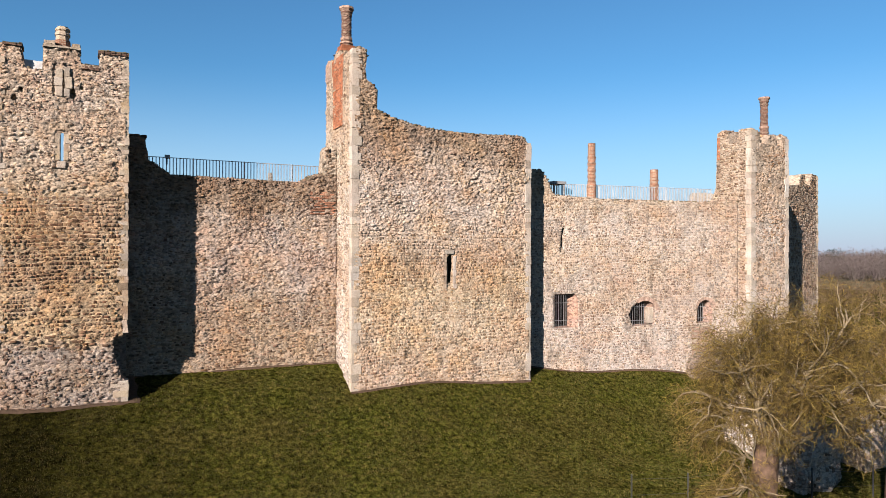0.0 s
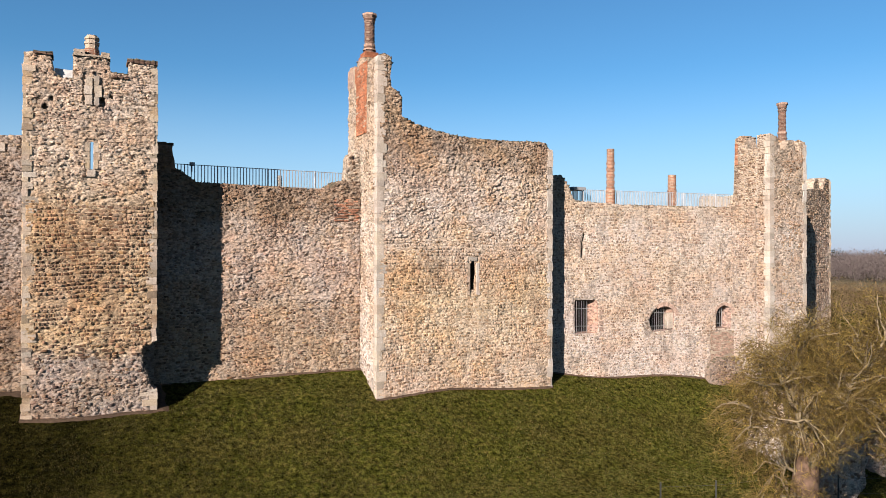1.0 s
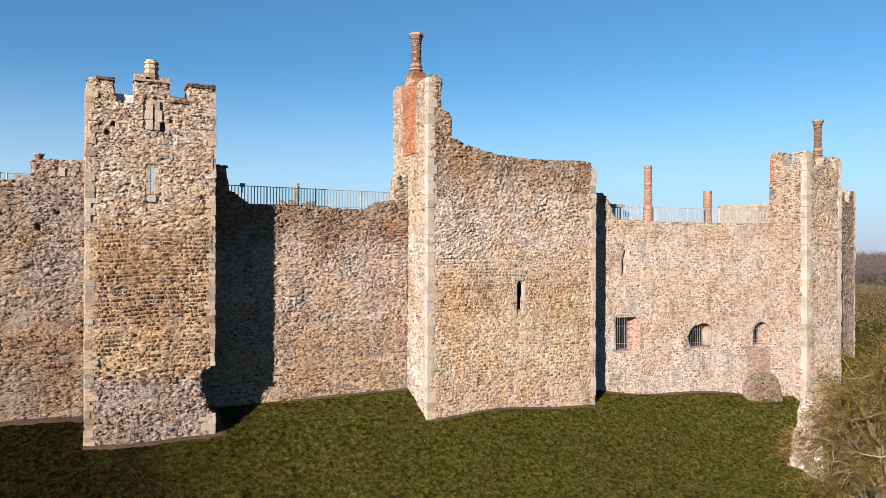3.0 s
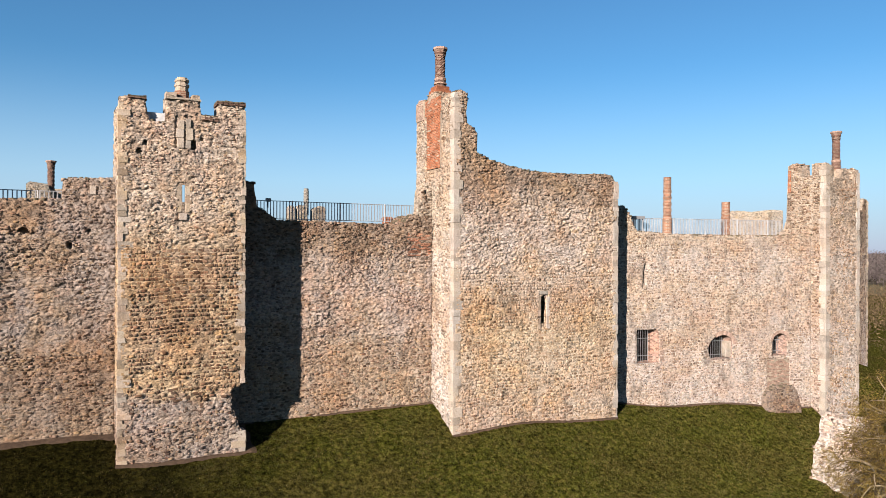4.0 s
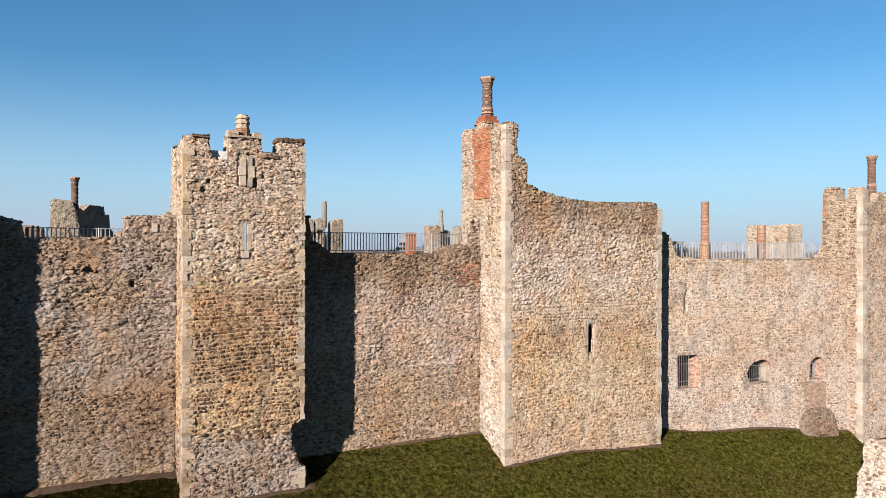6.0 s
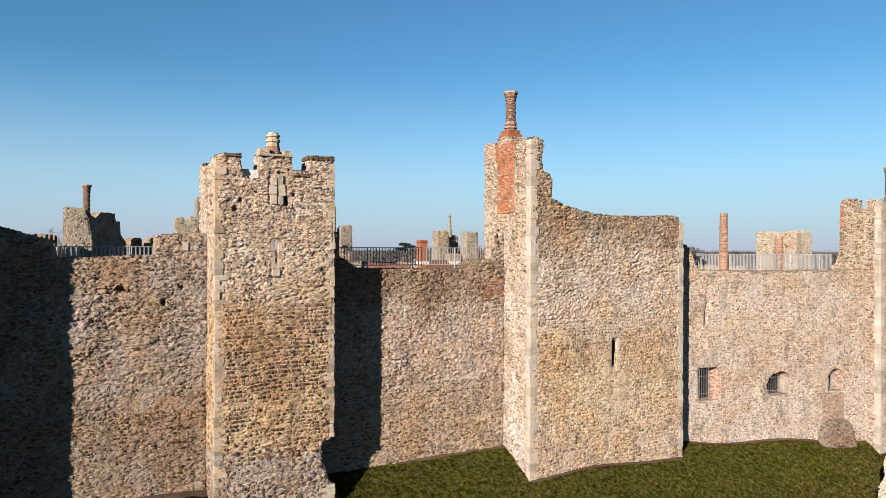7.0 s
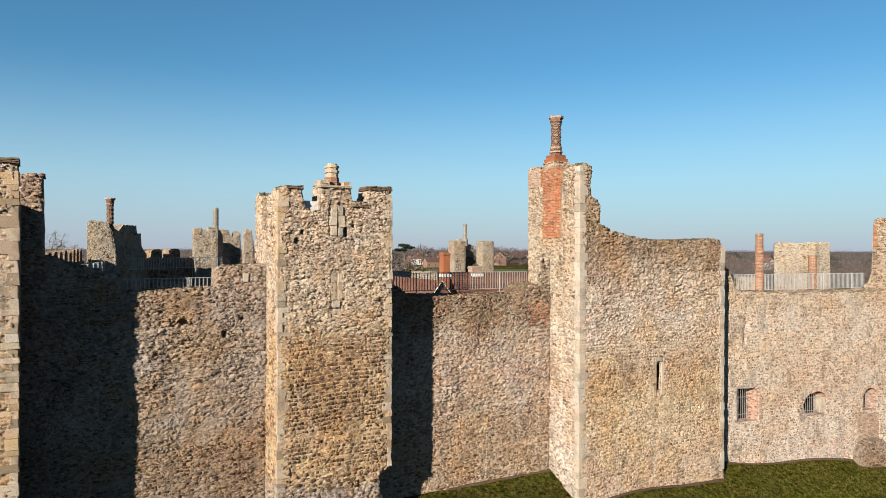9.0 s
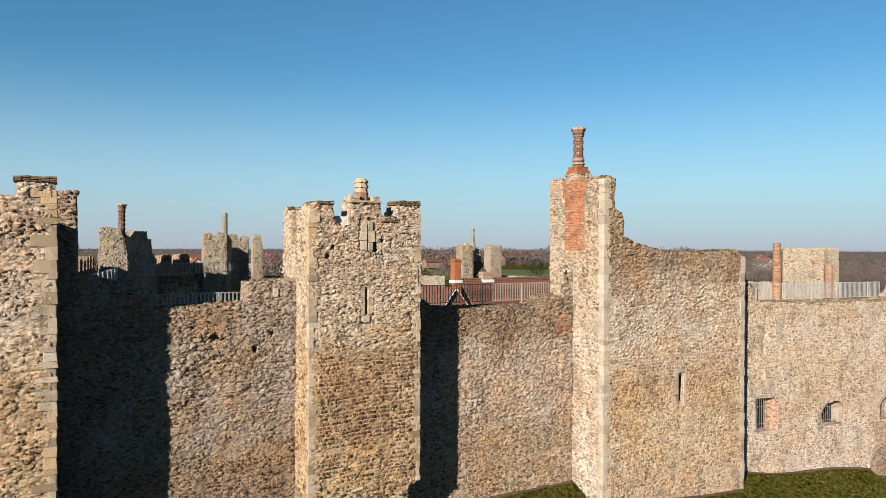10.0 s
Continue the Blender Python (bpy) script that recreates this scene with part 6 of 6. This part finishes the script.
# ---- the plain: woods, hedges, village ----
WOOD = island_material("winter_wood", ((0.0, (0.105, 0.079, 0.076)), (0.4, (0.158, 0.122, 0.114)), (0.75, (0.206, 0.164, 0.153)), (1.0, (0.153, 0.131, 0.105))))
SCRUB = island_material("brown_scrub", ((0.0, (0.101, 0.065, 0.038)), (0.5, (0.167, 0.109, 0.062)), (1.0, (0.238, 0.172, 0.081))))
PINE = island_material("dark_evergreen", ((0.0, (0.015, 0.025, 0.014)), (1.0, (0.035, 0.05, 0.025))))


def clumps(name, centres, radius, height, material, seed, per=70, leaf=0.16, label="", category="woods"):
    """Crowns of many small slivers round each centre, on short stems."""
    rng = np.random.default_rng(seed)
    c = np.asarray(centres, float)
    n = len(c)
    u = rng.normal(0, 1, (n, per, 3))
    u /= np.linalg.norm(u, axis=2, keepdims=True)
    rr = rng.uniform(0.25, 1.0, (n, per, 1)) ** 0.5
    size = np.stack([radius, radius, height * 0.5], 1)[:, None]
    p = c[:, None] + u * rr * size + np.stack([0 * radius, 0 * radius, height * 0.52], 1)[:, None]
    d = rng.normal(0, 1, (n, per, 3)) + np.array((0, 0, 0.6))
    d /= np.linalg.norm(d, axis=2, keepdims=True)
    e = np.cross(d, rng.normal(0, 1, (n, per, 3)))
    e /= np.linalg.norm(e, axis=2, keepdims=True) + 1e-9
    ln = (height[:, None, None] * leaf * rng.uniform(0.6, 1.5, (n, per, 1)))
    tri = np.stack([p - e * ln * 0.22, p + e * ln * 0.22, p + d * ln * 1.4], 2)
    st = np.stack([c + np.stack([-0.03 * height, 0 * height, -0.3 + 0 * height], 1), c + np.stack([0.03 * height, 0 * height, -0.3 + 0 * height], 1), c + np.stack([0 * height, 0 * height, 0.8 * height], 1)], 1)
    v = np.concatenate([tri.reshape(-1, 3), st.reshape(-1, 3)])
    me = bpy.data.meshes.new(name)
    me.vertices.add(len(v))
    me.vertices.foreach_set("co", v.astype(np.float32).ravel())
    me.loops.add(len(v))
    me.loops.foreach_set("vertex_index", np.arange(len(v), dtype=np.int32))
    me.polygons.add(len(v) // 3)
    me.polygons.foreach_set("loop_start", np.arange(0, len(v), 3, dtype=np.int32))
    me.polygons.foreach_set("loop_total", np.full(len(v) // 3, 3, np.int32))
    me.update(calc_edges=True)
    me.materials.append(material)
    return tagged(new(name, me), label, category, kind="stuff")


def polar(rng, n, az, dist):
    a = np.radians(rng.uniform(*az, n))
    d = rng.uniform(dist[0], dist[1], n)
    return np.stack([d * np.sin(a), d * np.cos(a), np.full(n, -3.2)], 1)


rng = np.random.default_rng(301)
for dist, count, h, per, az in (((900, 1500), 900, (8, 14), 40, (-25, 75)), ((450, 800), 420, (6, 11), 95, (-25, 75)), ((230, 420), 60, (7, 13), 280, (-20, 30)), ((560, 760), 130, (10, 17), 190, (25, 50))):
    c = polar(rng, count, az, dist)
    view = np.degrees(np.arctan2(c[:, 0], c[:, 1]))
    c = c[~((view > 29.5) & (view < 40) & (np.hypot(c[:, 0], c[:, 1]) < 545))]
    hh = rng.uniform(*h, len(c))
    clumps("woods", c, hh * rng.uniform(0.5, 0.9, len(c)), hh, WOOD, count, per, 0.10, "distant bare winter woods")
c = polar(rng, 260, (48, 66), (260, 420))
hh = rng.uniform(6, 12, 260)
clumps("woods", c, hh * 0.6, hh, WOOD, 7, 420, 0.042, "belt of bare winter trees beyond the fields")
c = np.stack([rng.uniform(52, 190, 900), rng.uniform(14, 150, 900), np.full(900, -3.2)], 1)
c = c[(np.hypot(c[:, 0] - 30, c[:, 1] - 55) > 42)]
hh = rng.uniform(1.2, 4.2, len(c))
clumps("scrub", c, hh * 0.9, hh, SCRUB, 8, 150, 0.08, "brown leafless scrub and brambles", "scrub")
c = polar(rng, 14, (20, 60), (300, 700))
hh = rng.uniform(9, 15, 14)
clumps("evergreens", c, hh * 0.5, hh, PINE, 9, 420, 0.07, "dark evergreen trees far off", "trees")

cedar = thing("tree", (192.0, 430, -3.2), "dark flat-topped cedar standing alone far off", "tree", "far trees")
bm = bmesh.new()
tube(bm, (192.0, 430, -3.5), (192.6, 430, 14.0), 0.7, 8, 0.3)
part("trunk", bm, TRUNK, cedar)
for dx, z, r, k in ((-2.2, 9.2, 3.4, 1), (2.4, 10.8, 4.0, 2), (-0.6, 12.4, 4.2, 3)):
    layer = clumps("crown", [(192.3 + dx, 430, z), (192.3 + dx * 2.2, 431, z + 0.4)], np.array((r, r * 0.7)), np.array((1.5, 1.3)), PINE, 60 + k, 420, 0.5, "", "")
    for key in ("category", "label"):
        if key in layer:
            del layer[key]
    put(layer, cedar)

ROOFS = [plain_material("far_red_roof", (0.23, 0.09, 0.065), 0.9, 0.4, 0.3, 0, 0), plain_material("far_brown_roof", (0.17, 0.11, 0.09), 0.9, 0.4, 0.3, 0, 0)]
WALLS = [plain_material("far_white_wall", (0.62, 0.58, 0.53), 0.9, 0.5, 0.15, 0, 0), plain_material("far_brick_wall", (0.34, 0.20, 0.15), 0.9, 0.5, 0.25, 0, 0)]
GLASS, gns, gls, gb = mat("far_glass")
gb.inputs["Base Color"].default_value = (0.03, 0.035, 0.04, 1)
gb.inputs["Roughness"].default_value = 0.15


def cottage(x, y, turn, w, d, h, roof, wall, label):
    z = -3.05
    m = pose(x, y, z, 0, 0, turn)
    ob = thing("house", (x, y, z), label, "house", "village houses")

    def w3(p):
        return m @ Vector(p)
    raw("wall", [w3(p) for p in ((-w, -d, 0), (w, -d, 0), (w, d, 0), (-w, d, 0), (-w, -d, h), (w, -d, h), (w, d, h), (-w, d, h), (-w, 0, h + d * 0.8), (w, 0, h + d * 0.8))],
        [(0, 1, 5, 4), (2, 3, 7, 6), (1, 2, 6, 9, 5), (3, 0, 4, 8, 7)], wall, ob)
    for s in (-1, 1):
        e = 0.4
        v = [(-w - e, 0, h + d * 0.8 + 0.1), (w + e, 0, h + d * 0.8 + 0.1), (w + e, s * (d + e), h - e * 0.8 + 0.1), (-w - e, s * (d + e), h - e * 0.8 + 0.1)]
        v += [(p[0], p[1], p[2] + 0.2) for p in v]
        raw("roof", [w3(p) for p in v], [(0, 1, 2, 3), (7, 6, 5, 4), (0, 4, 5, 1), (1, 5, 6, 2), (2, 6, 7, 3), (3, 7, 4, 0)], roof, ob)
    bm = bmesh.new()
    box(bm, w * 0.5, w * 0.5 + 0.9, -0.4, 0.4, h, h + d * 0.8 + 1.3, m)
    part("chimney", bm, BRICK, ob)
    for k in range(max(2, int(w / 2))):
        bm = bmesh.new()
        xx = -w * 0.75 + k * (1.5 * w / max(1, max(2, int(w / 2)) - 1))
        box(bm, xx - 0.5, xx + 0.5, -d - 0.05, -d + 0.05, h * 0.3, h * 0.3 + 1.2, m)
        part("window", bm, GLASS, ob)
    return ob


rng = np.random.default_rng(404)
for az, dist, count in (((26, 31.5), (520, 760), 12), ((12.6, 15.2), (420, 640), 24), ((15, 19), (420, 620), 14), ((8, 13), (480, 700), 10), ((48, 54), (520, 700), 6)):
    for p in polar(rng, count, az, dist):
        q = int(rng.random() < 0.35)
        cottage(p[0] - 11, p[1], rng.choice((0, 90, 20, -25)), rng.uniform(4, 8), rng.uniform(3, 4.2), rng.uniform(3, 5.2), ROOFS[q], WALLS[int(rng.random() < 0.5)],
                "far village house with a red tile roof" if q == 0 else "far village house with a brown roof")
cottage(331, 500, 25, 24, 6, 6.5, ROOFS[1], WALLS[1], "long red-brick building beyond the green field")

# fields between the hedges
FIELD_GREEN = plain_material("winter_pasture", (0.12, 0.145, 0.05), 0.95, 0.05, 0.3, 0, 0)
# outermost land: the haze of distance is put into its brown base colour
HAZED_LAND = plain_material("far_land_haze_tone", (0.17, 0.135, 0.115), 0.95, 0.01, 0.25, 0, 0)
FIELD_BROWN = plain_material("stubble_field", (0.17, 0.14, 0.075), 0.95, 0.05, 0.3, 0, 0)
for az0, az1, d0, d1, m, label in ((31.5, 41, 290, 480, FIELD_GREEN, "flat green winter pasture"), (26, 31, 330, 480, FIELD_GREEN, "flat green winter pasture"), (46, 70, 210, 300, FIELD_BROWN, "pale stubble field"), (8, 24, 520, 800, FIELD_BROWN, "pale stubble field"), (42, 64, 480, 800, FIELD_GREEN, "flat green winter pasture"), (-30, 80, 860, 3200, HAZED_LAND, "far winter land with distance haze painted into its brown")):
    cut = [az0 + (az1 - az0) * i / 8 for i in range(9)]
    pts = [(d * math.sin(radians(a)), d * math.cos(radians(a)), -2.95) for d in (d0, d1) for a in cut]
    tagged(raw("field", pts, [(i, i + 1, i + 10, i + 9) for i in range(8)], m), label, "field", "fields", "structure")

# pale winter haze along the horizon, painted on a glowing ring round the plain
HAZE, hns, hls, hb = mat("painted_haze_glow")
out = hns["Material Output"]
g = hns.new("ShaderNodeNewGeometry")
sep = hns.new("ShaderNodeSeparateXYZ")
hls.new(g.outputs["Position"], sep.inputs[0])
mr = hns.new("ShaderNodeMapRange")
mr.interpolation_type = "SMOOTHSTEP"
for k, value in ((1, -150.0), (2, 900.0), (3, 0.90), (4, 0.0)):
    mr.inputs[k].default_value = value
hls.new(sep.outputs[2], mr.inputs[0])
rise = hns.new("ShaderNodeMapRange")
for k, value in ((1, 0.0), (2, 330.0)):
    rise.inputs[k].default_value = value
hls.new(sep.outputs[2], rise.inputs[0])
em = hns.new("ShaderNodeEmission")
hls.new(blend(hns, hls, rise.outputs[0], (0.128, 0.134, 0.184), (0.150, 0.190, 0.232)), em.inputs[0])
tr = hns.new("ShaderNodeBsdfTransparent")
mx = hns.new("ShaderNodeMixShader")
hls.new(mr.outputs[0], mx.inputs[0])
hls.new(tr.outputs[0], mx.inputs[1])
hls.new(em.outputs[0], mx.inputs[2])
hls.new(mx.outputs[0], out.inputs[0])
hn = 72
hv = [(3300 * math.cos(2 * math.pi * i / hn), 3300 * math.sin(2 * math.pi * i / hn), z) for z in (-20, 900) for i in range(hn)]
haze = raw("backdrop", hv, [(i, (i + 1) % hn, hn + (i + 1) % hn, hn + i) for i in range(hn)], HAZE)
tagged(haze, "glowing backdrop ring painted as pale lavender winter haze", "sky", kind="structure")


# ---- single stones, last ----
for material, m, parent, k in LATER:
    ob = new("stone", unit_stones(material)[k])
    ob.matrix_basis = m
    put(ob, parent)
